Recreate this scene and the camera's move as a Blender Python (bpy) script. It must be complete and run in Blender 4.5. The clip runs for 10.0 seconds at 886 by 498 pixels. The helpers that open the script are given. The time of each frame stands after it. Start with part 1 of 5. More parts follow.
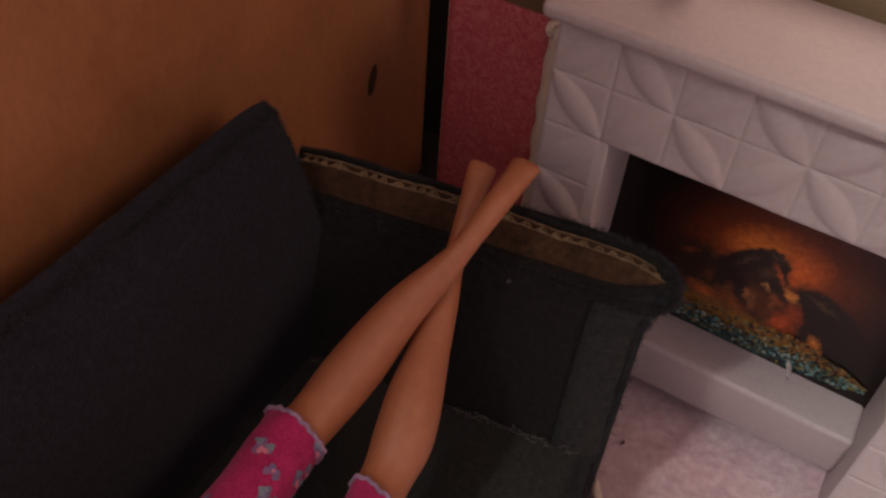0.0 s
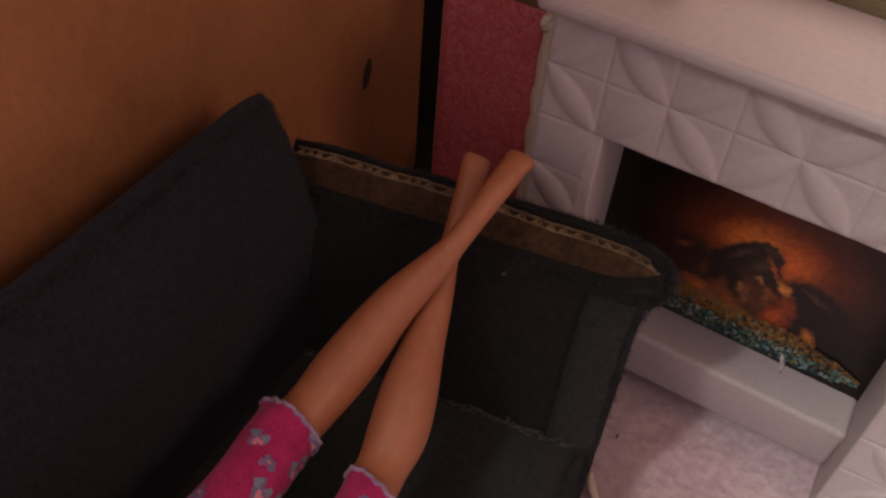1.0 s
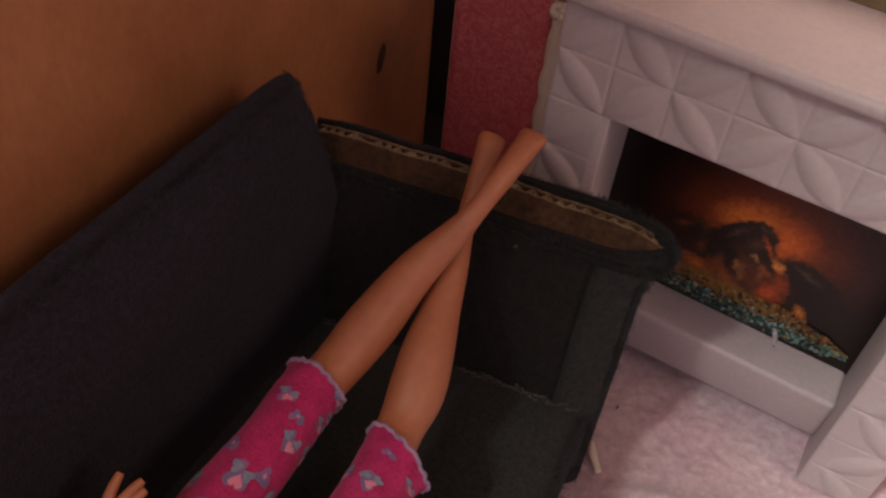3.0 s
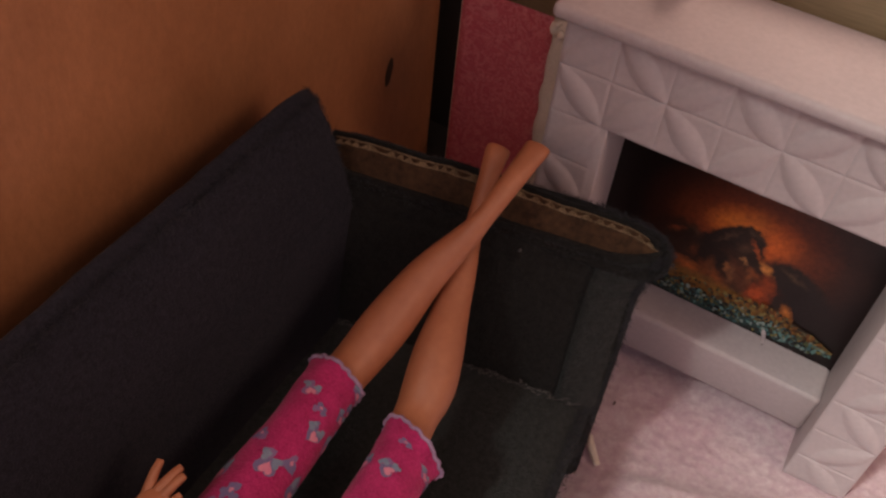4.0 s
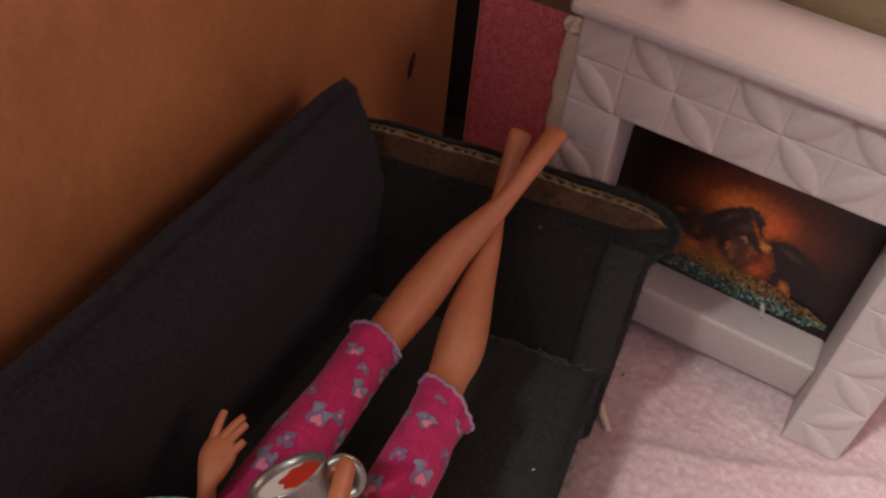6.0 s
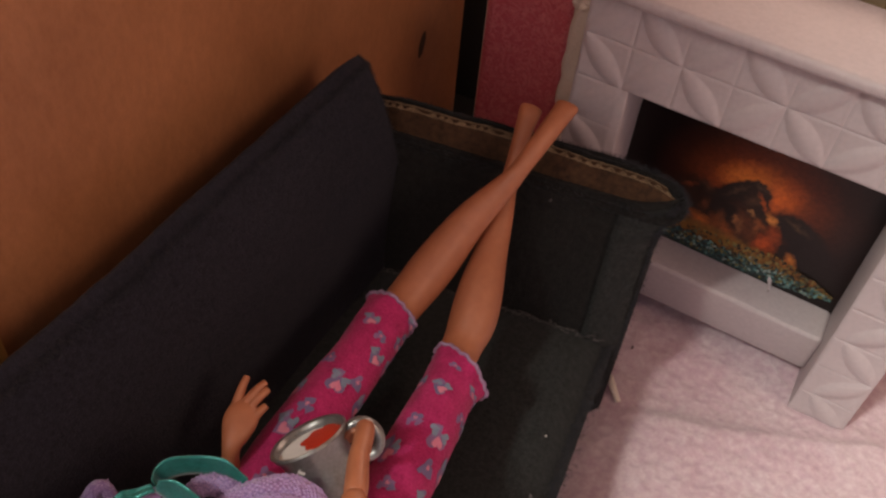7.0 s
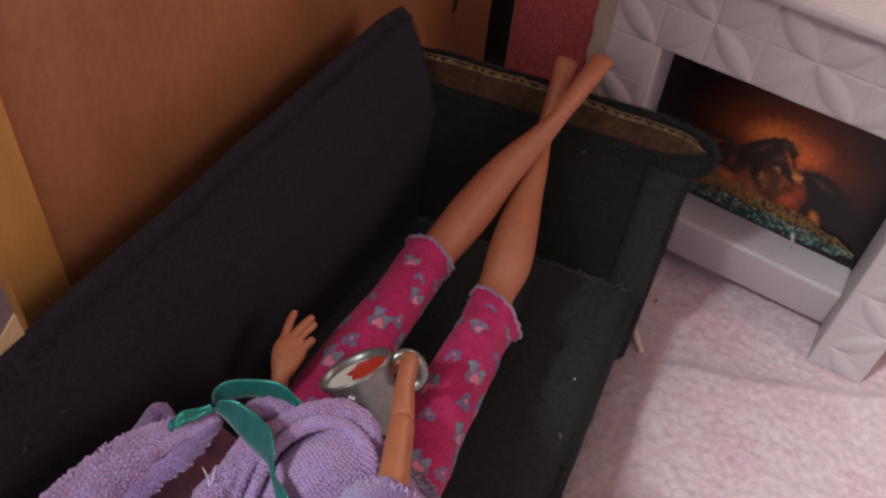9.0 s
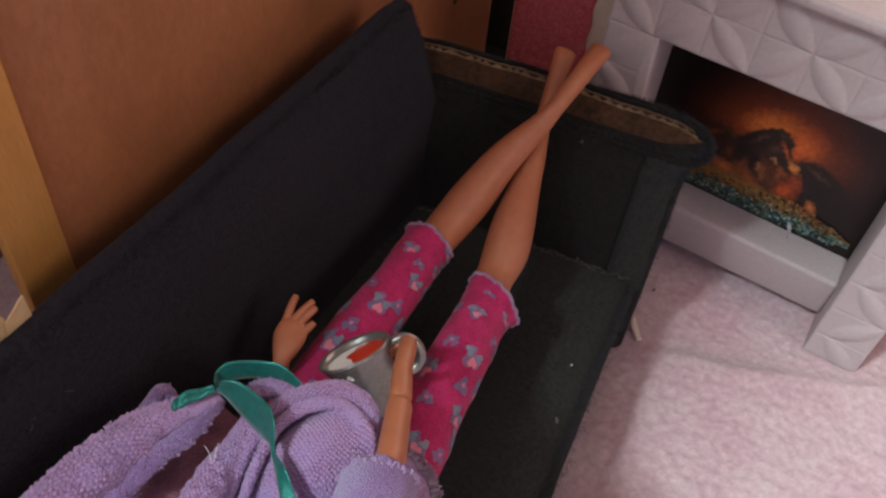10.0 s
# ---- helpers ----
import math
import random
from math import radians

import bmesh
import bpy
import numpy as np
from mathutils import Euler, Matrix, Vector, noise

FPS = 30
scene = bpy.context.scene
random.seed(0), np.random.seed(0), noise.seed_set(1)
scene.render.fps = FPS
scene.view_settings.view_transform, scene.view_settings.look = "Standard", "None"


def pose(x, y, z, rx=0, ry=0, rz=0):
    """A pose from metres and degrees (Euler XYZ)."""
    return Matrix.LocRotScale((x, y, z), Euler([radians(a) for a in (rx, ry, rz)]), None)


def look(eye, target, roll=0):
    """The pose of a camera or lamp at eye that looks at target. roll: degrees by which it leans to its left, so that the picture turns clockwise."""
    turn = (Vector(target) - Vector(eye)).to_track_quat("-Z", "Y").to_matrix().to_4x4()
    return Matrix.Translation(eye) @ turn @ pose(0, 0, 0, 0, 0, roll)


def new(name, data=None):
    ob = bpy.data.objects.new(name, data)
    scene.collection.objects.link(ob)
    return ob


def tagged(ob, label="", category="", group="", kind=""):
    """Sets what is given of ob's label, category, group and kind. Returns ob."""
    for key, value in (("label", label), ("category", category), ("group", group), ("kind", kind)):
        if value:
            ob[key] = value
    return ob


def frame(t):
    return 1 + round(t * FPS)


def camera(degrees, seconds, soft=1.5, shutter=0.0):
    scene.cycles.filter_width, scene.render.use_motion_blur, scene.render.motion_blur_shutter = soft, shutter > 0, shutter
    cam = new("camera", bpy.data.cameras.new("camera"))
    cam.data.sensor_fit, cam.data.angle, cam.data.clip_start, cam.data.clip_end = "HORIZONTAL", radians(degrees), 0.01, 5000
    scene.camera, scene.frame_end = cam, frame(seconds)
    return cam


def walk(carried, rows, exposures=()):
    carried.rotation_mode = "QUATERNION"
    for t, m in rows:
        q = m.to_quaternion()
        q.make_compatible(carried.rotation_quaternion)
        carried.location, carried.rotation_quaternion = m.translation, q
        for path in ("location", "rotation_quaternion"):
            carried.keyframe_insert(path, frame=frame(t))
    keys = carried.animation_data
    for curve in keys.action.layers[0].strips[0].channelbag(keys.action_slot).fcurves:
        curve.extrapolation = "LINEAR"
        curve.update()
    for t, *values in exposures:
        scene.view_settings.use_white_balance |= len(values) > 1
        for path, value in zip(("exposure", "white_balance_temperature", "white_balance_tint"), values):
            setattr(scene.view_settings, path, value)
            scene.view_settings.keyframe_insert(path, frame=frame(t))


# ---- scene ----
cam = camera(51.0, 10.0, soft=2.5)
PATH = [
    (0, (-0.0125, -0.0227, 0.3021), (-0.1041, 0.1631, 0.0851), 4.84),
    (0.5, (-0.0116, -0.0226, 0.3012), (-0.1018, 0.1637, 0.0840), 5.15),
    (1, (-0.0121, -0.0242, 0.3011), (-0.1017, 0.1624, 0.0839), 5.27),
    (1.5, (-0.0140, -0.0261, 0.2993), (-0.1026, 0.1603, 0.0816), 5.67),
    (2, (-0.0132, -0.0299, 0.3007), (-0.1009, 0.1566, 0.0826), 6.03),
    (2.5, (-0.0122, -0.0369, 0.3042), (-0.0991, 0.1493, 0.0855), 6.27),
    (4, (-0.0106, -0.0560, 0.3213), (-0.0952, 0.1327, 0.1040), 6.79),
    (4.5, (-0.0109, -0.0716, 0.3296), (-0.0947, 0.1185, 0.1132), 6.96),
    (5, (-0.0108, -0.0753, 0.3300), (-0.0943, 0.1141, 0.1129), 7.09),
    (5.5, (-0.0106, -0.0783, 0.3325), (-0.0938, 0.1116, 0.1156), 7.11),
    (7, (-0.0078, -0.0917, 0.3359), (-0.0910, 0.0942, 0.1156), 6.26),
    (7.5, (-0.0087, -0.0950, 0.3373), (-0.0918, 0.0889, 0.1153), 6.17),
    (8, (-0.0105, -0.0998, 0.3393), (-0.0932, 0.0820, 0.1154), 6.37),
    (8.5, (-0.0101, -0.1041, 0.3384), (-0.0928, 0.0755, 0.1127), 6.51),
    (9, (-0.0094, -0.1080, 0.3380), (-0.0915, 0.0701, 0.1110), 6.74),
    (9.5, (-0.0082, -0.1115, 0.3415), (-0.0901, 0.0657, 0.1138), 6.87),
    (10, (-0.0057, -0.1116, 0.3407), (-0.0879, 0.0645, 0.1122), 6.77),
]
EXPOSURES = [(0.0, -0.08, 7700, 18), (2.7, -0.01, 7700, 18), (4.0, 0.13, 7750, 17), (4.5, 0.18, 7750, 17), (5.7, 0.18, 7700, 16), (7.0, 0.22, 7750, 14), (8.5, 0.27, 6850, 9), (10.0, 0.29, 6600, 7)]
walk(cam, [(t, look(eye, target, roll)) for t, eye, target, roll in PATH], EXPOSURES)

# ---- light: sky and sun, plus four added fill lamps ----
world = bpy.data.worlds.new("world")
scene.world = world
world.use_nodes = True
sky = world.node_tree.nodes.new("ShaderNodeTexSky")
sky.sky_type, sky.sun_disc, sky.sun_elevation, sky.sun_rotation = "NISHITA", False, radians(49), radians(206)
world.node_tree.links.new(sky.outputs[0], world.node_tree.nodes["Background"].inputs[0])
world.node_tree.nodes["Background"].inputs[1].default_value = 0.08


def fill_lamp(name, eye, target, width, height, watts, colour):
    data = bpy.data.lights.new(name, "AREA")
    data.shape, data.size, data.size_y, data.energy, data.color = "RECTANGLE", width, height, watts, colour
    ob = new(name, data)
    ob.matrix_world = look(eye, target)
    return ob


daylight = bpy.data.lights.new("sun", "SUN")
daylight.energy, daylight.angle, daylight.color = 2.78, radians(7.0), (0.80, 0.94, 0.97)
new("sun", daylight).matrix_world = look((-0.5, -1.0, 1.3), (0, 0, 0))
# added fill lamps; no window is seen where they stand
fill_lamp("fill_light_back", (0.60, -0.54, 0.70), (0.0, 0.1, 0.10), 0.8, 0.9, 0.85, (1.0, 0.77, 0.69))
fill_lamp("fill_light_south", (-0.18, -0.54, 0.85), (-0.05, 0.1, 0.10), 0.36, 1.1, 1.25, (1.0, 0.78, 0.71))
# this one is added behind to brighten the mantelshelf top
fill_lamp("fill_light_north", (-0.02, 1.58, 0.95), (0.0, 0.2, 0.17), 0.7, 0.7, 8.4, (1.0, 0.73, 0.65))
fill_lamp("fill_light_side", (1.58, -0.20, 1.50), (-0.17, 0.08, 0.12), 0.60, 0.60, 8.0, (1.0, 0.75, 0.64))


# ---- materials ----
def wired(name, rough=0.6, metal=0.0, spec=0.5):
    m = bpy.data.materials.new(name)
    m.use_nodes = True
    t = m.node_tree
    b = t.nodes["Principled BSDF"]
    b.inputs["Roughness"].default_value, b.inputs["Metallic"].default_value = rough, metal
    b.inputs["Specular IOR Level"].default_value = spec
    return m, t, b


def coords(t, scale=(1, 1, 1)):
    c, g = t.nodes.new("ShaderNodeTexCoord"), t.nodes.new("ShaderNodeMapping")
    g.inputs["Scale"].default_value = scale
    t.links.new(c.outputs["Object"], g.inputs["Vector"])
    return g.outputs["Vector"]


def noise_out(t, vec, scale, detail=3.0, rough=0.55):
    n = t.nodes.new("ShaderNodeTexNoise")
    n.inputs["Scale"].default_value, n.inputs["Detail"].default_value, n.inputs["Roughness"].default_value = scale, detail, rough
    t.links.new(vec, n.inputs["Vector"])
    return n.outputs["Fac"]


def ramp(t, fac, *stops):
    r = t.nodes.new("ShaderNodeValToRGB")
    e = r.color_ramp.elements
    while len(e) < len(stops):
        e.new(0.5)
    for k, (p, c) in enumerate(stops):
        e[k].position, e[k].color = p, (*c, 1)
    t.links.new(fac, r.inputs["Fac"])
    return r.outputs["Color"]


def mixed(t, fac, a, b, how="MIX"):
    n = t.nodes.new("ShaderNodeMix")
    n.data_type, n.blend_type = "RGBA", how
    for socket, value in ((n.inputs[0], fac), (n.inputs[6], a), (n.inputs[7], b)):
        if hasattr(value, "is_linked"):
            t.links.new(value, socket)
        else:
            socket.default_value = value if isinstance(value, float) else (*value, 1)
    return n.outputs[2]


def bumped(t, b, height, distance, strength=1.0, under=None):
    n = t.nodes.new("ShaderNodeBump")
    n.inputs["Strength"].default_value, n.inputs["Distance"].default_value = strength, distance
    t.links.new(height, n.inputs["Height"])
    if under is not None:
        t.links.new(under, n.inputs["Normal"])
    t.links.new(n.outputs["Normal"], b.inputs["Normal"])
    return n.outputs["Normal"]


def plain(name, dark, light, rough=0.6, metal=0.0, big=60.0, fine=900.0, bump=0.0001, spec=0.5, stretch=(1, 1, 1), sheen=0.0):
    """Colour that wanders between two tones at a large and a fine scale, with fine relief."""
    m, t, b = wired(name, rough, metal, spec)
    v = coords(t, stretch)
    broad, grain = noise_out(t, v, big, 4.0), noise_out(t, v, fine, 2.0)
    both = t.nodes.new("ShaderNodeMath")
    both.operation = "MULTIPLY_ADD"
    both.inputs[1].default_value = 0.5
    t.links.new(grain, both.inputs[0])
    half = t.nodes.new("ShaderNodeMath")
    half.operation, half.inputs[1].default_value = "MULTIPLY", 0.5
    t.links.new(broad, half.inputs[0])
    t.links.new(half.outputs[0], both.inputs[2])
    t.links.new(ramp(t, both.outputs[0], (0.35, dark), (0.65, light)), b.inputs["Base Color"])
    if bump:
        bumped(t, b, grain, bump)
    if sheen:
        b.inputs["Sheen Weight"].default_value = sheen
    return m


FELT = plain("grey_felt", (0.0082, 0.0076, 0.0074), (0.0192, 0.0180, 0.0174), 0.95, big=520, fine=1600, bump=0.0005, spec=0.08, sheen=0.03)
# same felt, its violet tint painting the light on the backrest
BACK_FELT = plain("backrest_lit_felt", (0.0114, 0.0106, 0.0149), (0.0270, 0.0252, 0.0352), 0.95, big=620, fine=1700, bump=0.0006, spec=0.08, sheen=0.05)
# same felt again, made paler to paint the light on the seat
SEAT_FELT = plain("seat_lit_felt", (0.0175, 0.0182, 0.0182), (0.037, 0.0385, 0.0385), 0.95, big=520, fine=1600, bump=0.0006, spec=0.08, sheen=0.03)
# paler felt tone that paints the light on the arm's end
END_FELT = plain("arm_end_lit_felt", (0.0130, 0.0135, 0.0136), (0.0290, 0.0300, 0.0300), 0.95, big=520, fine=1600, bump=0.0006, spec=0.08, sheen=0.05)
FIBRE = plain("felt_fibre", (0.026, 0.026, 0.030), (0.052, 0.051, 0.058), 0.95, big=200, fine=2500, bump=0, spec=0.05)
FUZZ = plain("grey_lint", (0.05, 0.048, 0.048), (0.11, 0.10, 0.10), 0.95, big=200, fine=2500, spec=0.1)
CARD = plain("brown_cardboard", (0.020, 0.0095, 0.0050), (0.066, 0.032, 0.0155), 0.85, big=110, fine=500, spec=0.2)
CARD_EDGE = plain("corrugated_edge", (0.060, 0.038, 0.022), (0.25, 0.175, 0.11), 0.9, big=80, fine=1200, spec=0.2)
WHITE = plain("white_plastic", (0.415, 0.342, 0.352), (0.475, 0.397, 0.405), 0.52, big=25, fine=500, bump=0.000008)
BEIGE = plain("beige_board", (0.64, 0.53, 0.45), (0.78, 0.67, 0.58), 0.85, big=70, fine=900, bump=0.0003)
RAIL = plain("tan_rail_wood", (0.17, 0.115, 0.060), (0.25, 0.175, 0.098), 0.6, big=40, fine=500, stretch=(0.25, 1, 3))
SKIN = plain("doll_vinyl", (0.332, 0.108, 0.053), (0.395, 0.136, 0.067), 0.5, big=30, fine=300, bump=0.00002)
PINK = plain("pink_knit", (0.27, 0.010, 0.068), (0.49, 0.028, 0.136), 0.85, big=160, fine=1500, bump=0.0004, spec=0.15, sheen=0.1)
LILAC_TRIM = plain("lilac_trim", (0.22, 0.13, 0.23), (0.36, 0.23, 0.34), 0.8, big=200, fine=2500, bump=0.0002)
SILVER = plain("silver_paint", (0.23, 0.225, 0.22), (0.33, 0.325, 0.32), 0.36, 0.7, big=120, fine=900, bump=0.00003)
RED = plain("red_paint", (0.50, 0.03, 0.015), (0.60, 0.05, 0.02), 0.4, big=150, fine=900)
CREAM = plain("white_paint", (0.68, 0.66, 0.64), (0.78, 0.76, 0.74), 0.5, big=150, fine=900)
SATIN = plain("teal_satin", (0.0, 0.105, 0.094), (0.008, 0.205, 0.178), 0.25, 0.45, big=420, fine=2600, bump=0.00012, stretch=(1, 1, 1), sheen=0.3)
POST = plain("tan_wood", (0.46, 0.220, 0.060), (0.56, 0.275, 0.080), 0.6, big=30, fine=500, stretch=(1, 3, 0.4))
# near-black colour that paints the shade in the gap
GAP_SHADE = plain("gap_shade", (0.008, 0.0065, 0.0055), (0.014, 0.0115, 0.0098), 0.8, big=20, fine=300)
KNOT = plain("dark_wood_knot", (0.035, 0.017, 0.009), (0.075, 0.034, 0.017), 0.7, big=300, fine=900)
GREY_CARD = plain("grey_brown_card", (0.20, 0.140, 0.090), (0.28, 0.20, 0.13), 0.85, big=40, fine=400)
LACE = plain("grey_lace", (0.15, 0.11, 0.18), (0.36, 0.28, 0.40), 0.8, big=250, fine=2500, bump=0.0002)
ROOM = plain("room_plaster", (0.52, 0.46, 0.42), (0.58, 0.52, 0.47), 0.9, big=3, fine=60)
BITS = plain("pale_wood_chip", (0.56, 0.38, 0.20), (0.68, 0.50, 0.29), 0.7, big=300, fine=2000)
LINT = plain("dark_lint", (0.03, 0.02, 0.02), (0.06, 0.04, 0.04), 0.9, big=300, fine=2000)


def fleece():
    m, t, b = wired("pink_fleece", 0.95, 0, 0.15)
    v = coords(t)
    broad, tuft, fine = noise_out(t, v, 30, 4), noise_out(t, v, 330, 4, 0.62), noise_out(t, v, 1500, 3)
    base = ramp(t, tuft, (0.30, (0.47, 0.335, 0.370)), (0.52, (0.54, 0.407, 0.434)), (0.72, (0.61, 0.495, 0.513)))
    tint = ramp(t, broad, (0.35, (0.93, 0.84, 0.88)), (0.65, (1.0, 1.0, 1.0)))
    t.links.new(mixed(t, 1.0, base, tint, "MULTIPLY"), b.inputs["Base Color"])
    first = bumped(t, b, tuft, 0.0009, 0.45)
    bumped(t, b, fine, 0.0004, 0.6, first)
    b.inputs["Sheen Weight"].default_value = 0.25
    return m


def veneer():
    m, t, b = wired("orange_wood_veneer", 0.42, 0, 0.4)
    v = coords(t, (1, 1, 0.55))
    broad, grain, fine = noise_out(t, v, 11, 2), noise_out(t, v, 480, 4, 0.7), noise_out(t, v, 1400, 3)
    base = ramp(t, broad, (0.30, (0.365, 0.145, 0.066)), (0.70, (0.44, 0.179, 0.083)))
    flame = ramp(t, noise_out(t, v, 70, 4, 0.6), (0.32, (0.90, 0.88, 0.86)), (0.62, (1.04, 1.04, 1.04)))
    base = mixed(t, 1.0, base, flame, "MULTIPLY")
    lines = ramp(t, grain, (0.34, (0.86, 0.83, 0.81)), (0.64, (1, 1, 1)))
    t.links.new(mixed(t, 1.0, base, lines, "MULTIPLY"), b.inputs["Base Color"])
    bumped(t, b, fine, 0.00008, 0.6)
    return m


def damask():
    """Deep pink wallpaper with paler winding scrolls."""
    m, t, b = wired("pink_damask_paper", 0.6, 0, 0.35)
    v = coords(t)
    w = t.nodes.new("ShaderNodeTexNoise")
    w.inputs["Scale"].default_value, w.inputs["Detail"].default_value, w.inputs["Distortion"].default_value = 170, 1.5, 2.2
    t.links.new(v, w.inputs["Vector"])
    fine = noise_out(t, v, 1300, 2)
    scroll = ramp(t, w.outputs["Fac"], (0.40, (0.58, 0.098, 0.120)), (0.50, (0.70, 0.20, 0.21)), (0.56, (0.60, 0.110, 0.130)))
    speck = ramp(t, fine, (0.35, (0.85, 0.8, 0.82)), (0.65, (1, 1, 1)))
    t.links.new(mixed(t, 1.0, scroll, speck, "MULTIPLY"), b.inputs["Base Color"])
    bumped(t, b, w.outputs["Fac"], 0.0001, 0.5)
    return m


def terry(name, dark, light, stitches=1000):
    """Towelling: rows of small raised loops that follow the cloth."""
    m, t, b = wired(name, 0.95, 0, 0.1)
    v = coords(t)
    flat, turned, loops = t.nodes.new("ShaderNodeUVMap"), t.nodes.new("ShaderNodeMapping"), t.nodes.new("ShaderNodeTexVoronoi")
    turned.inputs["Rotation"].default_value = (0, 0, 0.62)
    turned.inputs["Scale"].default_value = (1.0, 1.25, 1.0)
    t.links.new(flat.outputs["UV"], turned.inputs["Vector"])
    loops.voronoi_dimensions = "2D"
    loops.inputs["Scale"].default_value, loops.inputs["Randomness"].default_value = stitches, 0.68
    t.links.new(turned.outputs["Vector"], loops.inputs["Vector"])
    broad, fine = noise_out(t, v, 90, 3), noise_out(t, v, 2600, 2)
    base = ramp(t, broad, (0.35, dark), (0.65, light))
    shade = ramp(t, fine, (0.3, (0.86, 0.84, 0.88)), (0.7, (1, 1, 1)))
    # shade between the loops is painted into the colour
    loop_shade = ramp(t, loops.outputs["Distance"], (0.15, (1, 1, 1)), (0.70, (0.68, 0.61, 0.74)))
    t.links.new(mixed(t, 1.0, mixed(t, 1.0, base, shade, "MULTIPLY"), loop_shade, "MULTIPLY"), b.inputs["Base Color"])
    n = t.nodes.new("ShaderNodeBump")
    n.invert = True
    n.inputs["Strength"].default_value, n.inputs["Distance"].default_value = 1.0, 0.00055
    t.links.new(loops.outputs["Distance"], n.inputs["Height"])
    t.links.new(n.outputs["Normal"], b.inputs["Normal"])
    b.inputs["Sheen Weight"].default_value = 0.3
    return m


def islands(name, rough, *colours):
    """One colour out of a few for each loose piece of a mesh."""
    m, t, b = wired(name, rough)
    g = t.nodes.new("ShaderNodeNewGeometry")
    r = t.nodes.new("ShaderNodeValToRGB")
    r.color_ramp.interpolation = "CONSTANT"
    e = r.color_ramp.elements
    while len(e) < len(colours):
        e.new(0.5)
    for k, c in enumerate(colours):
        e[k].position, e[k].color = k / len(colours), (*c, 1)
    t.links.new(g.outputs["Random Per Island"], r.inputs["Fac"])
    t.links.new(r.outputs["Color"], b.inputs["Base Color"])
    return m


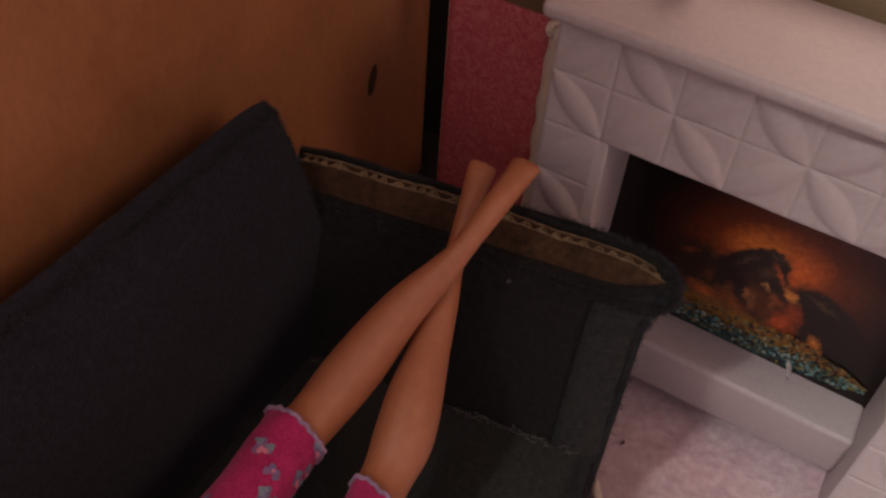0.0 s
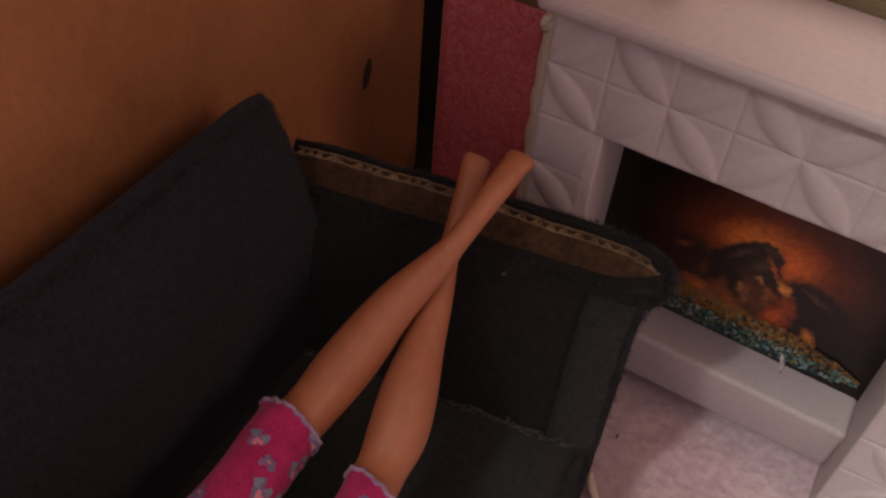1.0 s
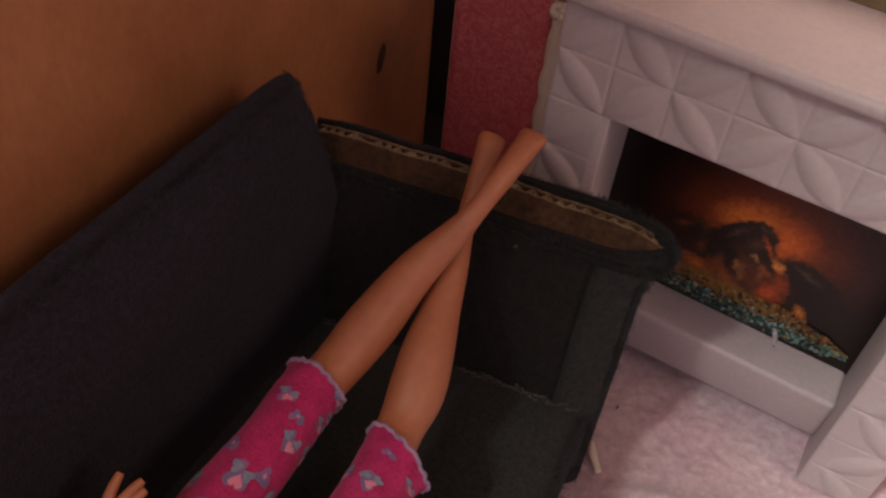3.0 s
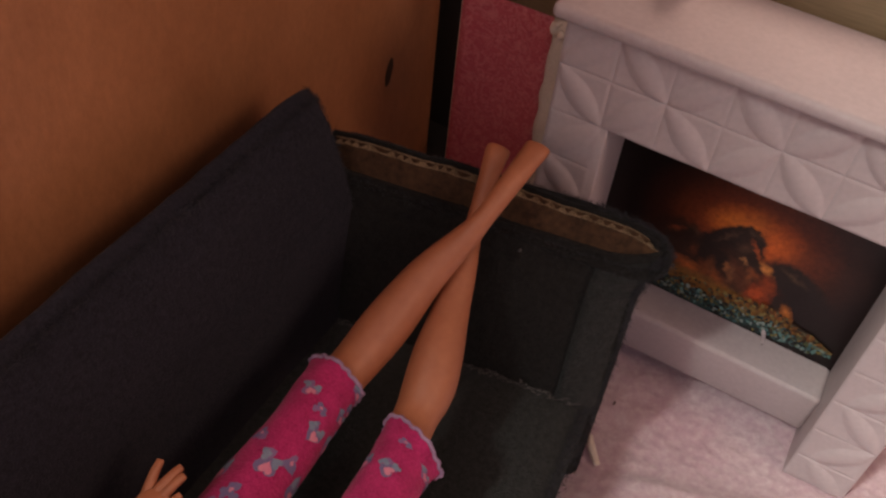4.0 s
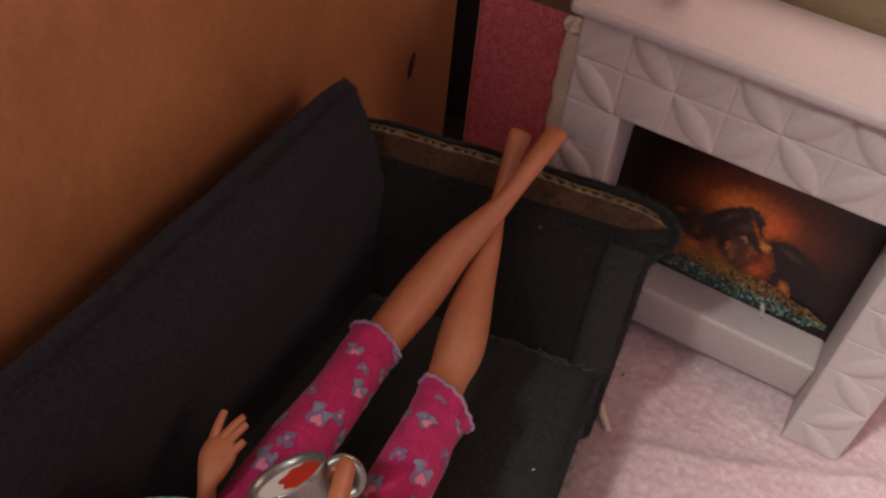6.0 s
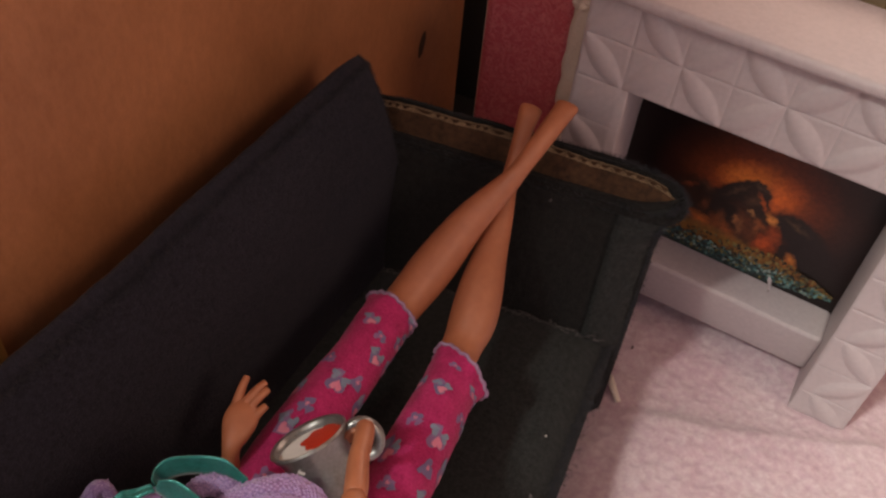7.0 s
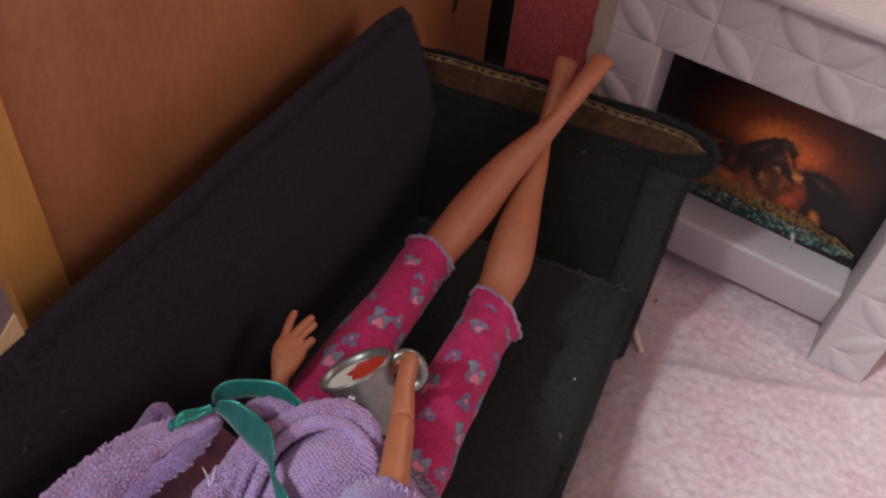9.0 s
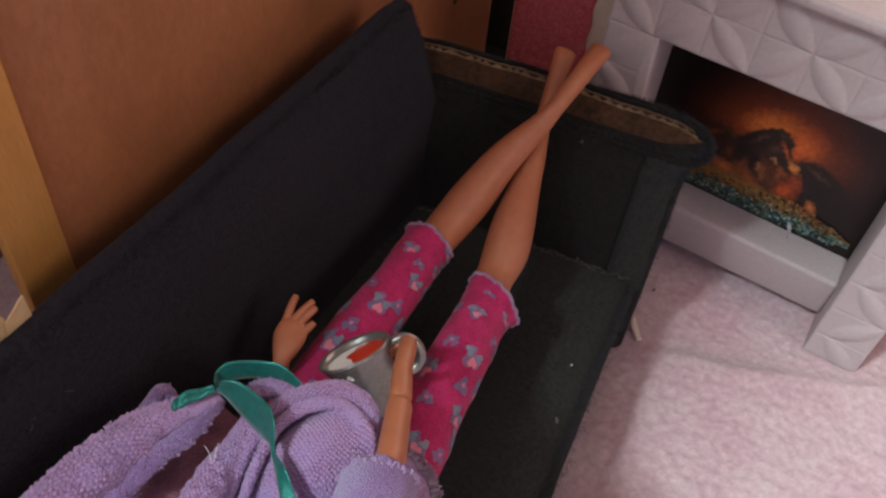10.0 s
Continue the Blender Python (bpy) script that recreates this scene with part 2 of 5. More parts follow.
def ember_print():
    """The printed fire: a warm glow of ink with dark logs and soft flames in it."""
    m, t, b = wired("printed_fire_glow", 0.3, 0, 0.4)
    v = coords(t)
    fine, ripple = t.nodes.new("ShaderNodeTexNoise"), t.nodes.new("ShaderNodeVectorMath")
    fine.inputs["Scale"].default_value, fine.inputs["Detail"].default_value = 360, 4
    t.links.new(v, fine.inputs["Vector"])
    ripple.operation = "MULTIPLY_ADD"
    ripple.inputs[1].default_value = (0.0052, 0.0, 0.0052)
    t.links.new(fine.outputs["Color"], ripple.inputs[0])
    t.links.new(v, ripple.inputs[2])

    def soft(cx, cz, rx, rz, turn, warp=True):
        g, q = t.nodes.new("ShaderNodeMapping"), t.nodes.new("ShaderNodeTexGradient")
        g.vector_type, q.gradient_type = "TEXTURE", "SPHERICAL"
        off = 0.0026 if warp else 0.0
        g.inputs["Location"].default_value = (cx + off, 0.2218, cz + off)
        g.inputs["Rotation"].default_value = (0, -radians(turn), 0)
        g.inputs["Scale"].default_value = (rx, 1.0, rz)
        t.links.new(ripple.outputs[0] if warp else v, g.inputs["Vector"])
        t.links.new(g.outputs["Vector"], q.inputs["Vector"])
        return q.outputs["Fac"]
    glow = soft(-0.0090, 0.0810, 0.046, 0.036, 0, False)
    colour = ramp(t, glow, (0.0, (0.008, 0.004, 0.004)), (0.25, (0.034, 0.009, 0.005)), (0.50, (0.115, 0.022, 0.007)), (0.75, (0.27, 0.052, 0.011)), (1.0, (0.38, 0.085, 0.017)))
    for cx, cz, rx, rz, turn, edge, ink in (
        (-0.0130, 0.0850, 0.0160, 0.0110, 10, 0.95, (0.66, 0.180, 0.032)),
        (-0.0010, 0.0810, 0.0105, 0.0135, -25, 0.95, (0.60, 0.115, 0.022)),
        (-0.0320, 0.0690, 0.0150, 0.0095, -15, 0.50, (0.016, 0.008, 0.006)),
        (-0.0370, 0.0715, 0.0045, 0.0022, 15, 0.8, (0.13, 0.030, 0.010)),
        (-0.0290, 0.0735, 0.0060, 0.0018, -20, 0.8, (0.055, 0.024, 0.014)),
        (-0.0290, 0.0645, 0.0120, 0.0092, 0, 0.40, (0.022, 0.009, 0.006)),
        (-0.0250, 0.0640, 0.0060, 0.0050, -18, 0.8, (0.120, 0.032, 0.011)),
        (-0.0085, 0.0605, 0.0200, 0.0160, 0, 0.35, (0.024, 0.009, 0.005)),
        (-0.0150, 0.0730, 0.0150, 0.0108, 44, 0.20, (0.012, 0.007, 0.006)),
        (-0.0110, 0.0800, 0.0072, 0.0066, -11, 0.22, (0.014, 0.009, 0.007)),
        (-0.0085, 0.0740, 0.0060, 0.0095, 12, 0.25, (0.020, 0.011, 0.008)),
        (-0.0120, 0.0650, 0.0105, 0.0085, -50, 0.35, (0.030, 0.012, 0.007)),
        (-0.0210, 0.0640, 0.0080, 0.0062, 63, 0.25, (0.011, 0.006, 0.005)),
        (-0.0110, 0.0545, 0.0080, 0.0046, -63, 0.40, (0.028, 0.010, 0.006)),
        (0.0130, 0.0672, 0.0165, 0.0082, -27, 0.28, (0.012, 0.008, 0.007)),
        (0.0190, 0.0580, 0.0140, 0.0105, -34, 0.35, (0.009, 0.006, 0.006)),
        (0.0080, 0.0540, 0.0085, 0.0046, -56, 0.35, (0.016, 0.008, 0.006)),
        (-0.0175, 0.0775, 0.0080, 0.0016, 48, 0.8, (0.060, 0.034, 0.022)),
        (-0.0090, 0.0832, 0.0050, 0.0016, -15, 0.8, (0.055, 0.034, 0.024)),
        (0.0105, 0.0705, 0.0080, 0.0020, -24, 0.8, (0.070, 0.040, 0.022)),
        (0.0002, 0.0692, 0.0046, 0.0027, -45, 0.9, (0.62, 0.22, 0.055)),
        (-0.0034, 0.0650, 0.0050, 0.0022, -45, 0.9, (0.22, 0.055, 0.014)),
        (0.0010, 0.0555, 0.0072, 0.0076, -31, 0.95, (0.46, 0.070, 0.016)),
        (-0.0088, 0.0605, 0.0100, 0.0058, -62, 0.45, (0.085, 0.024, 0.009)),
        (-0.0098, 0.0755, 0.0046, 0.0030, 25, 0.9, (0.075, 0.036, 0.020)),
        (-0.0112, 0.0597, 0.0024, 0.0062, 5, 0.8, (0.17, 0.065, 0.027)),
        (-0.0046, 0.0626, 0.0020, 0.0055, 0, 0.8, (0.20, 0.060, 0.020)),
        (0.0032, 0.0628, 0.0060, 0.0040, -53, 0.9, (0.30, 0.050, 0.013)),
        (-0.0085, 0.0690, 0.0024, 0.0014, -27, 0.8, (0.46, 0.22, 0.09)),
        (-0.0140, 0.0630, 0.0020, 0.0034, 10, 0.8, (0.26, 0.10, 0.035)),
        (0.0142, 0.0520, 0.0066, 0.0026, -60, 0.9, (0.55, 0.17, 0.040)),
        (0.0118, 0.0485, 0.0042, 0.0022, -45, 0.9, (0.50, 0.16, 0.040)),
        (-0.0165, 0.0552, 0.0115, 0.0040, -37, 0.95, (0.24, 0.058, 0.014)),
        (-0.0275, 0.0555, 0.0090, 0.0040, -16, 0.9, (0.32, 0.080, 0.018)),
        (-0.0195, 0.0600, 0.0026, 0.0060, 12, 0.8, (0.11, 0.032, 0.011)),
        (-0.0050, 0.0470, 0.0120, 0.0044, 4, 0.9, (0.38, 0.140, 0.032)),
        (-0.0060, 0.0760, 0.0064, 0.0013, -59, 0.7, (0.34, 0.070, 0.018)),
        (-0.0150, 0.0462, 0.0440, 0.0080, -4, 0.55, (0.22, 0.100, 0.026)),
        (-0.0180, 0.0405, 0.0440, 0.0050, -3, 0.5, (0.025, 0.065, 0.065)),
    ):
        mask = ramp(t, soft(cx, cz, rx, rz, turn), (0.0, (0, 0, 0)), (edge, (1, 1, 1)))
        colour = mixed(t, mask, colour, ink)
    mottle = ramp(t, noise_out(t, v, 520, 5, 0.7), (0.34, (0.70, 0.64, 0.62)), (0.60, (1.1, 1.08, 1.06)))
    t.links.new(mixed(t, 1.0, colour, mottle, "MULTIPLY"), b.inputs["Base Color"])
    return m


FLEECE, VENEER, DAMASK = fleece(), veneer(), damask()
TERRY = terry("lilac_terry", (0.350, 0.195, 0.365), (0.385, 0.300, 0.540))
FLAP = terry("pale_violet_backing", (0.30, 0.195, 0.43), (0.38, 0.285, 0.56), 1400)
LOOPS = plain("lilac_loop_thread", (0.350, 0.205, 0.385), (0.425, 0.315, 0.570), 0.9, big=120, fine=2200, bump=0.0001, spec=0.15, sheen=0.2)
FRAY = plain("lilac_thread", (0.37, 0.24, 0.43), (0.50, 0.37, 0.60), 0.9, big=200, fine=2000)
LINING = plain("mauve_lining", (0.15, 0.055, 0.100), (0.27, 0.115, 0.150), 0.9, big=120, fine=1500, bump=0.0003)
EMBER = ember_print()
PEBBLE_INK = islands("printed_pebbles", 0.35, (0.022, 0.072, 0.079), (0.007, 0.014, 0.018), (0.095, 0.215, 0.205), (0.19, 0.14, 0.036), (0.21, 0.27, 0.25), (0.009, 0.009, 0.009), (0.036, 0.108, 0.115), (0.072, 0.086, 0.036), (0.014, 0.036, 0.043))
PEBBLE_WARM = islands("printed_warm_pebbles", 0.35, (0.202, 0.079, 0.014), (0.086, 0.036, 0.011), (0.216, 0.122, 0.029), (0.144, 0.047, 0.010), (0.036, 0.022, 0.011), (0.209, 0.144, 0.050), (0.108, 0.101, 0.054), (0.011, 0.009, 0.007))
HEART_INK = islands("print_hearts", 0.8, (0.21, 0.105, 0.225), (0.15, 0.105, 0.215))
HEART_PALE = plain("print_heart_middle", (0.56, 0.15, 0.24), (0.63, 0.22, 0.29), 0.8, big=300, fine=2000)
HEART_TEAL = plain("print_teal", (0.14, 0.17, 0.25), (0.20, 0.23, 0.30), 0.8, big=300, fine=2000)


# ---- building ----
def part(name, bm, material, parent=None, label="", smooth=True):
    me = bpy.data.meshes.new(name)
    bm.to_mesh(me)
    bm.free()
    for m in material if isinstance(material, (list, tuple)) else [material]:
        me.materials.append(m)
    if smooth:
        for p in me.polygons:
            p.use_smooth = True
    ob = new(name, me)
    if parent is not None:
        ob.parent = parent
        ob.matrix_parent_inverse = parent.matrix_world.inverted()
    if label:
        ob["label"] = label
    return ob


def thing(name, x, y, z, label, category, group="", kind=""):
    ob = new(name)
    ob.empty_display_size = 0.01
    ob.location = (x, y, z)
    bpy.context.view_layer.update()
    return tagged(ob, label, category, group, kind)


def box(x0, x1, y0, y1, z0, z1, bevel=0.0, seg=2, bm=None):
    own = bmesh.new()
    bmesh.ops.create_cube(own, size=1.0)
    for v in own.verts:
        v.co = Vector(((x0 + x1) / 2 + v.co.x * (x1 - x0), (y0 + y1) / 2 + v.co.y * (y1 - y0), (z0 + z1) / 2 + v.co.z * (z1 - z0)))
    if bevel:
        bmesh.ops.bevel(own, geom=list(own.edges), offset=bevel, segments=seg, profile=0.5, affect="EDGES")
    if bm is None:
        return own
    me = bpy.data.meshes.new("tmp")
    own.to_mesh(me)
    own.free()
    bm.from_mesh(me)
    bpy.data.meshes.remove(me)
    return bm


def spline(pts, n):
    """n points along a smooth curve through rows of numbers."""
    p = np.array(pts, float)
    p = np.vstack([2 * p[0] - p[1], p, 2 * p[-1] - p[-2]])
    out = []
    for s in np.linspace(0, len(p) - 3 - 1e-9, n):
        k, f = int(s), s - int(s)
        a, b, c, d = p[k : k + 4]
        out.append(0.5 * (2 * b + (c - a) * f + (2 * a - 5 * b + 4 * c - d) * f**2 + (3 * b - a - 3 * c + d) * f**3))
    return np.array(out)


def rings_of(pts, n):
    """Centres, side and up vectors and radii along rows of x, y, z, side radius, up radius."""
    s = spline(pts, n)
    c = s[:, :3]
    d = np.gradient(c, axis=0)
    d /= np.linalg.norm(d, axis=1)[:, None]
    side = np.cross(d, (0, 0, 1))
    side /= np.linalg.norm(side, axis=1)[:, None]
    return c, side, np.cross(side, d), s[:, 3:5]


def tube(pts, n=24, around=18, bm=None, caps=True, wobble=None, slot=0):
    bm = bm or bmesh.new()
    c, side, up, r = rings_of(pts, n)
    loops = []
    for k in range(n):
        ring = []
        for j in range(around):
            a = 2 * math.pi * j / around
            w = wobble(k / (n - 1), a) if wobble else 1.0
            ring.append(bm.verts.new(c[k] + side[k] * r[k, 0] * w * math.cos(a) + up[k] * r[k, 1] * w * math.sin(a)))
        loops.append(ring)
    uv, girth = bm.loops.layers.uv.verify(), 2 * math.pi * float(np.mean(r)) / around
    far = np.concatenate([[0], np.cumsum(np.linalg.norm(np.diff(c, axis=0), axis=1))])
    for k, (one, two) in enumerate(zip(loops, loops[1:])):
        for j in range(around):
            f = bm.faces.new((one[j], one[(j + 1) % around], two[(j + 1) % around], two[j]))
            f.material_index = slot
            for q, (a, b) in zip(f.loops, ((k, j), (k, j + 1), (k + 1, j + 1), (k + 1, j))):
                q[uv].uv = (far[a], b * girth)
    if caps:
        for ring, k in ((loops[0], 0), (loops[-1], -1)):
            mid = bm.verts.new(c[k])
            for j in range(around):
                q = (mid, ring[(j + 1) % around], ring[j]) if k == 0 else (mid, ring[j], ring[(j + 1) % around])
                bm.faces.new(q).material_index = slot
    return bm


def sheet(fn, nu, nv, bm=None, slot=0):
    bm = bm or bmesh.new()
    g = [[bm.verts.new(fn(i / (nu - 1), j / (nv - 1))) for j in range(nv)] for i in range(nu)]
    # the map is in metres, taken along the two middle lines
    uv = bm.loops.layers.uv.verify()
    mi, mj = nu // 2, nv // 2
    us, vs = [0.0], [0.0]
    for i in range(nu - 1):
        us.append(us[-1] + (g[i + 1][mj].co - g[i][mj].co).length)
    for j in range(nv - 1):
        vs.append(vs[-1] + (g[mi][j + 1].co - g[mi][j].co).length)
    for i in range(nu - 1):
        for j in range(nv - 1):
            f = bm.faces.new((g[i][j], g[i + 1][j], g[i + 1][j + 1], g[i][j + 1]))
            f.material_index = slot
            for q, (a, b) in zip(f.loops, ((i, j), (i + 1, j), (i + 1, j + 1), (i, j + 1))):
                q[uv].uv = (us[a], vs[b])
    return bm


def thick(ob, d, offset=-1.0):
    m = ob.modifiers.new("thickness", "SOLIDIFY")
    m.thickness, m.offset = d, offset
    return ob


def wavy(x, y, z, scale):
    return noise.noise(Vector((x, y, z)) * scale)


# ---- the setting ----
def lines_of(*spans):
    out = []
    for a, b, step in spans:
        out += list(np.arange(a, b - 1e-9, step))
    return out + [spans[-1][1]]


def carpet():
    """The fleece that covers the floor, with a crease across it."""
    xs = lines_of((-1.7, -0.25, 0.29), (-0.25, -0.06, 0.01), (-0.06, 0.14, 0.0012), (0.14, 0.3, 0.01), (0.3, 1.7, 0.28))
    ys = lines_of((-0.57, -0.2, 0.0925), (-0.2, 0.0, 0.01), (0.0, 0.225, 0.0012), (0.225, 0.4, 0.01), (0.4, 1.7, 0.26))
    bm = bmesh.new()
    grid = []
    for x in xs:
        col = []
        for y in ys:
            z = 0.0
            if -0.08 < x < 0.16 and -0.02 < y < 0.24:
                z = 0.0007 * wavy(x, y, 0, 90) + 0.0005 * wavy(x, y, 0, 230) + 0.0004 * wavy(x, y, 3, 430)
                d = y - (0.1565 + 0.31 * x + 1.3 * x * x) - 0.002 * wavy(x, 0, 7, 40)
                fade = min(1, max(0, (x + 0.035) / 0.03))
                z += 0.0050 * fade * (math.exp(-d / 0.008) if d > 0 else math.exp(d / 0.09))
            col.append(bm.verts.new((x, y, z - 0.0012)))
        grid.append(col)
    for a, b in zip(grid, grid[1:]):
        for j in range(len(ys) - 1):
            bm.faces.new((a[j], b[j], b[j + 1], a[j + 1]))
    ob = part("floor", bm, FLEECE)
    return tagged(ob, "pale pink plush fleece carpet with a crease", "carpet", kind="structure")


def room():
    """Unseen plain walls and a ceiling close the place; their four openings are made up."""
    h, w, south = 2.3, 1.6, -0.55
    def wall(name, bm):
        tagged(part(name, bm, ROOM, smooth=False), "unseen plain plastered room wall", "wall", kind="structure")
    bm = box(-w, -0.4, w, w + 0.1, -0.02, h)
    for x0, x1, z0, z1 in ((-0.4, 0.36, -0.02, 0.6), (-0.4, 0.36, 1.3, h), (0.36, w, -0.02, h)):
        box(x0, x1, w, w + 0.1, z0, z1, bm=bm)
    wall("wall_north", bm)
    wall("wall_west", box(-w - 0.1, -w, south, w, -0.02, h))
    # the unseen jamb at x -0.366 is placed to cut off the sun
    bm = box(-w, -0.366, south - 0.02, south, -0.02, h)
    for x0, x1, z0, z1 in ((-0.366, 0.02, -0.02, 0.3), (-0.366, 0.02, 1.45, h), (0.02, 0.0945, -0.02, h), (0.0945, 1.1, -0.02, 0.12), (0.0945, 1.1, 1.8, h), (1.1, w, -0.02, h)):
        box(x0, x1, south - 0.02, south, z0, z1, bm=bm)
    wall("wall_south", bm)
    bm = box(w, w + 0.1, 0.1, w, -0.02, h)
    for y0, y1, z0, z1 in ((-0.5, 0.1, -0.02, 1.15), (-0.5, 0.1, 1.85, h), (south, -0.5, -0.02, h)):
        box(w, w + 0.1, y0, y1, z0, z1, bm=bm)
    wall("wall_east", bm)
    tagged(part("ceiling", box(-w - 0.1, w + 0.1, south - 0.02, w + 0.1, h, h + 0.1), ROOM, smooth=False), "unseen plain white ceiling", "ceiling", kind="structure")


PANEL_X = -0.172


def wood_panel():
    """The upright wood board behind the couch; its far end curves away, and a dark knot marks it."""
    t = thing("wooden_board", PANEL_X, 0.12, 0, "upright orange-brown wood veneer board with a small dark knot", "board")
    start, radius = 0.262, 0.030

    def face(y, z):
        a = max(0.0, (y - start) / radius)
        return Vector((PANEL_X - radius * (1 - math.cos(a)), min(y, start) + radius * math.sin(a), z))
    ys = lines_of((-0.009, 0.255, 0.02), (0.255, 0.303, 0.003))
    bm = sheet(lambda u, v: face(ys[int(round(u * (len(ys) - 1)))], 0.30 * v), len(ys), 16)
    thick(part("board", bm, VENEER, t), 0.006)
    bm = bmesh.new()
    rim = []
    for k in range(32):
        a = 2 * math.pi * k / 32
        r = 1 + 0.16 * wavy(math.cos(a), math.sin(a), 2, 2.0)
        dy, dz = 0.0030 * r * math.cos(a), 0.0066 * r * math.sin(a)
        rim.append(bm.verts.new(face(0.2266 + dy + 0.22 * dz, 0.0852 + dz) + Vector((0.0001, 0, 0))))
    mid = bm.verts.new(face(0.2266, 0.0852) + Vector((0.0004, 0, 0)))
    for k in range(32):
        bm.faces.new((mid, rim[k], rim[(k + 1) % 32]))
    part("knot", bm, KNOT, t, "small dark oval knot")
    return t


def post():
    t = thing("wooden_post", PANEL_X + 0.001, -0.017, 0, "tan wooden upright strip at the end of the board", "wooden strip")
    bm = bmesh.new()
    box(PANEL_X - 0.003, PANEL_X + 0.0015, -0.0258, -0.0093, 0, 0.30, 0.0006, 2, bm)
    for v in bm.verts:
        v.co.y += 0.0004 * wavy(0, 0, v.co.z, 60)
    part("strip", bm, POST, t)


carpet()
room()
wood_panel()
post()
# two added near-black sheets stand for the gap's shade
tagged(part("gap_shade_back", box(-0.30, -0.10, 0.300, 0.306, 0, 0.30), GAP_SHADE, smooth=False), "near-black sheet standing for the shade in the gap behind the wall", "board", kind="structure")
tagged(part("gap_shade_floor", box(-0.30, -0.1490, 0.2385, 0.2995, 0, 0.004), GAP_SHADE, smooth=False), "near-black sheet standing for the shade on the gap's floor", "board", kind="structure")
tagged(part("grey_backing", box(-0.30, -0.294, -0.12, 0.275, 0, 0.22), GREY_CARD, smooth=False), "grey-brown card behind the wooden strip", "board", kind="structure")


# ---- doll's house wall and fireplace ----
WALL_Y = 0.240


def pink_wall():
    t = thing("doll_house_wall", -0.10, WALL_Y + 0.002, 0, "beige card wall with deep pink damask wallpaper, torn edge and wooden rail", "wall")
    part("card", box(-0.1481, 0.30, WALL_Y + 0.0004, WALL_Y + 0.0034, 0, 0.1740, 0.0003, 1), BEIGE, t, "bare beige card")
    part("rail", box(-0.1480, 0.30, WALL_Y - 0.0012, WALL_Y + 0.0002, 0.1300, 0.1770, 0.0004, 1), RAIL, t, "tan wooden rail along the top")
    bm = bmesh.new()
    n = 60
    cols = []
    for k in range(n):
        z = 0.001 + 0.1285 * k / (n - 1)
        edge = -0.1072 + 0.0011 * wavy(0, 0, z, 90) + 0.0006 * wavy(4, 0, z, 330) - 0.0010 * max(0, (z - 0.11) / 0.02)
        cols.append([bm.verts.new((x, WALL_Y + 0.0001 * wavy(x, 0, z, 90), z)) for x in np.linspace(-0.1474, edge, 12)])
    for a, b in zip(cols, cols[1:]):
        for j in range(11):
            bm.faces.new((a[j], a[j + 1], b[j + 1], b[j]))
    thick(part("wallpaper", bm, DAMASK, t, "deep pink scroll wallpaper"), 0.0003, 1)
    def strip(u, v):
        z = 0.129 * v
        x, y = -0.1078 + 0.0270 * u, 0.2388 - 0.0035 * u
        return Vector((x + 0.0012 * wavy(0, 0, z, 70) * (1 - u) + 0.0008 * wavy(u * 4, 1, z * 120, 1.0), y + 0.0010 * wavy(u * 3, 5, z * 90, 1.0), z + 0.002 * wavy(u * 5, 2, 0, 1.0) * v))
    thick(part("paper_strip", sheet(strip, 14, 60), BEIGE, t, "crumpled strip of bare beige paper"), 0.0004, 0)
    bm = bmesh.new()
    rng = random.Random(2)
    for k in range(30):
        z = rng.uniform(0.1225, 0.1285) if k < 10 else rng.uniform(0.088, 0.128)
        x = rng.uniform(-0.1080, -0.1030) if k < 10 else rng.uniform(-0.1072, -0.1062)
        m = pose(x, WALL_Y - 0.0006, z, rng.uniform(0, 90), rng.uniform(0, 90), rng.uniform(0, 180)) @ Matrix.Diagonal((rng.uniform(0.6, 1.5), rng.uniform(0.5, 1.0), rng.uniform(0.8, 2.0), 1))
        bmesh.ops.create_icosphere(bm, subdivisions=2, radius=0.0021 if k < 10 else 0.0008, matrix=m)
    for v in bm.verts:
        v.co += Vector((1, 1, 1)) * 0.0005 * wavy(*v.co, 600)
    part("torn_edge", bm, BEIGE, t, "crumpled torn beige paper edge")


TX0, PITCH = -0.0692, 0.0190
FRONT = 0.1915


def tile_bm(w, h, flip):
    """An embossed square with one leaf along its diagonal, cut to w by h, its top right corner at the origin."""
    n = 34
    bm = bmesh.new()
    g = []
    for i in range(n + 1):
        col = []
        for j in range(n + 1):
            x, z = -w + w * i / n, -h * j / n
            u, v = (x + PITCH) / PITCH, (z + PITCH) / PITCH
            if flip:
                u = 1 - u
            s, d = (u + 1 - v) / 2, (u + v - 1) / 2
            s2, lens = s - 0.5, 0.0
            wide = 0.185 * max(0.0, 1 - (abs(s2) / 0.5) ** 2)
            if wide > 0 and abs(d) < wide:
                lens = wide / 0.185 * (1 - abs(d / wide) ** 2.2)
            lift = 0.0012 * lens
            out = max(0.0, abs(d) - wide) / 0.5
            lift += 0.0004 * out
            rim = min(i, j, n - i, n - j)
            col.append(bm.verts.new((x, -lift + (0.00032, 0.00012)[rim] if rim < 2 else -lift, z)))
        g.append(col)
    for i in range(n):
        for j in range(n):
            bm.faces.new((g[i][j], g[i][j + 1], g[i + 1][j + 1], g[i + 1][j]))
    return bm


def lean(x, z):
    """The plastic surround stands a little twisted."""
    return -0.034 * (x + 0.0875) * z / 0.168


def twisted(bm):
    for v in bm.verts:
        v.co.y += lean(v.co.x, v.co.z)
    return bm


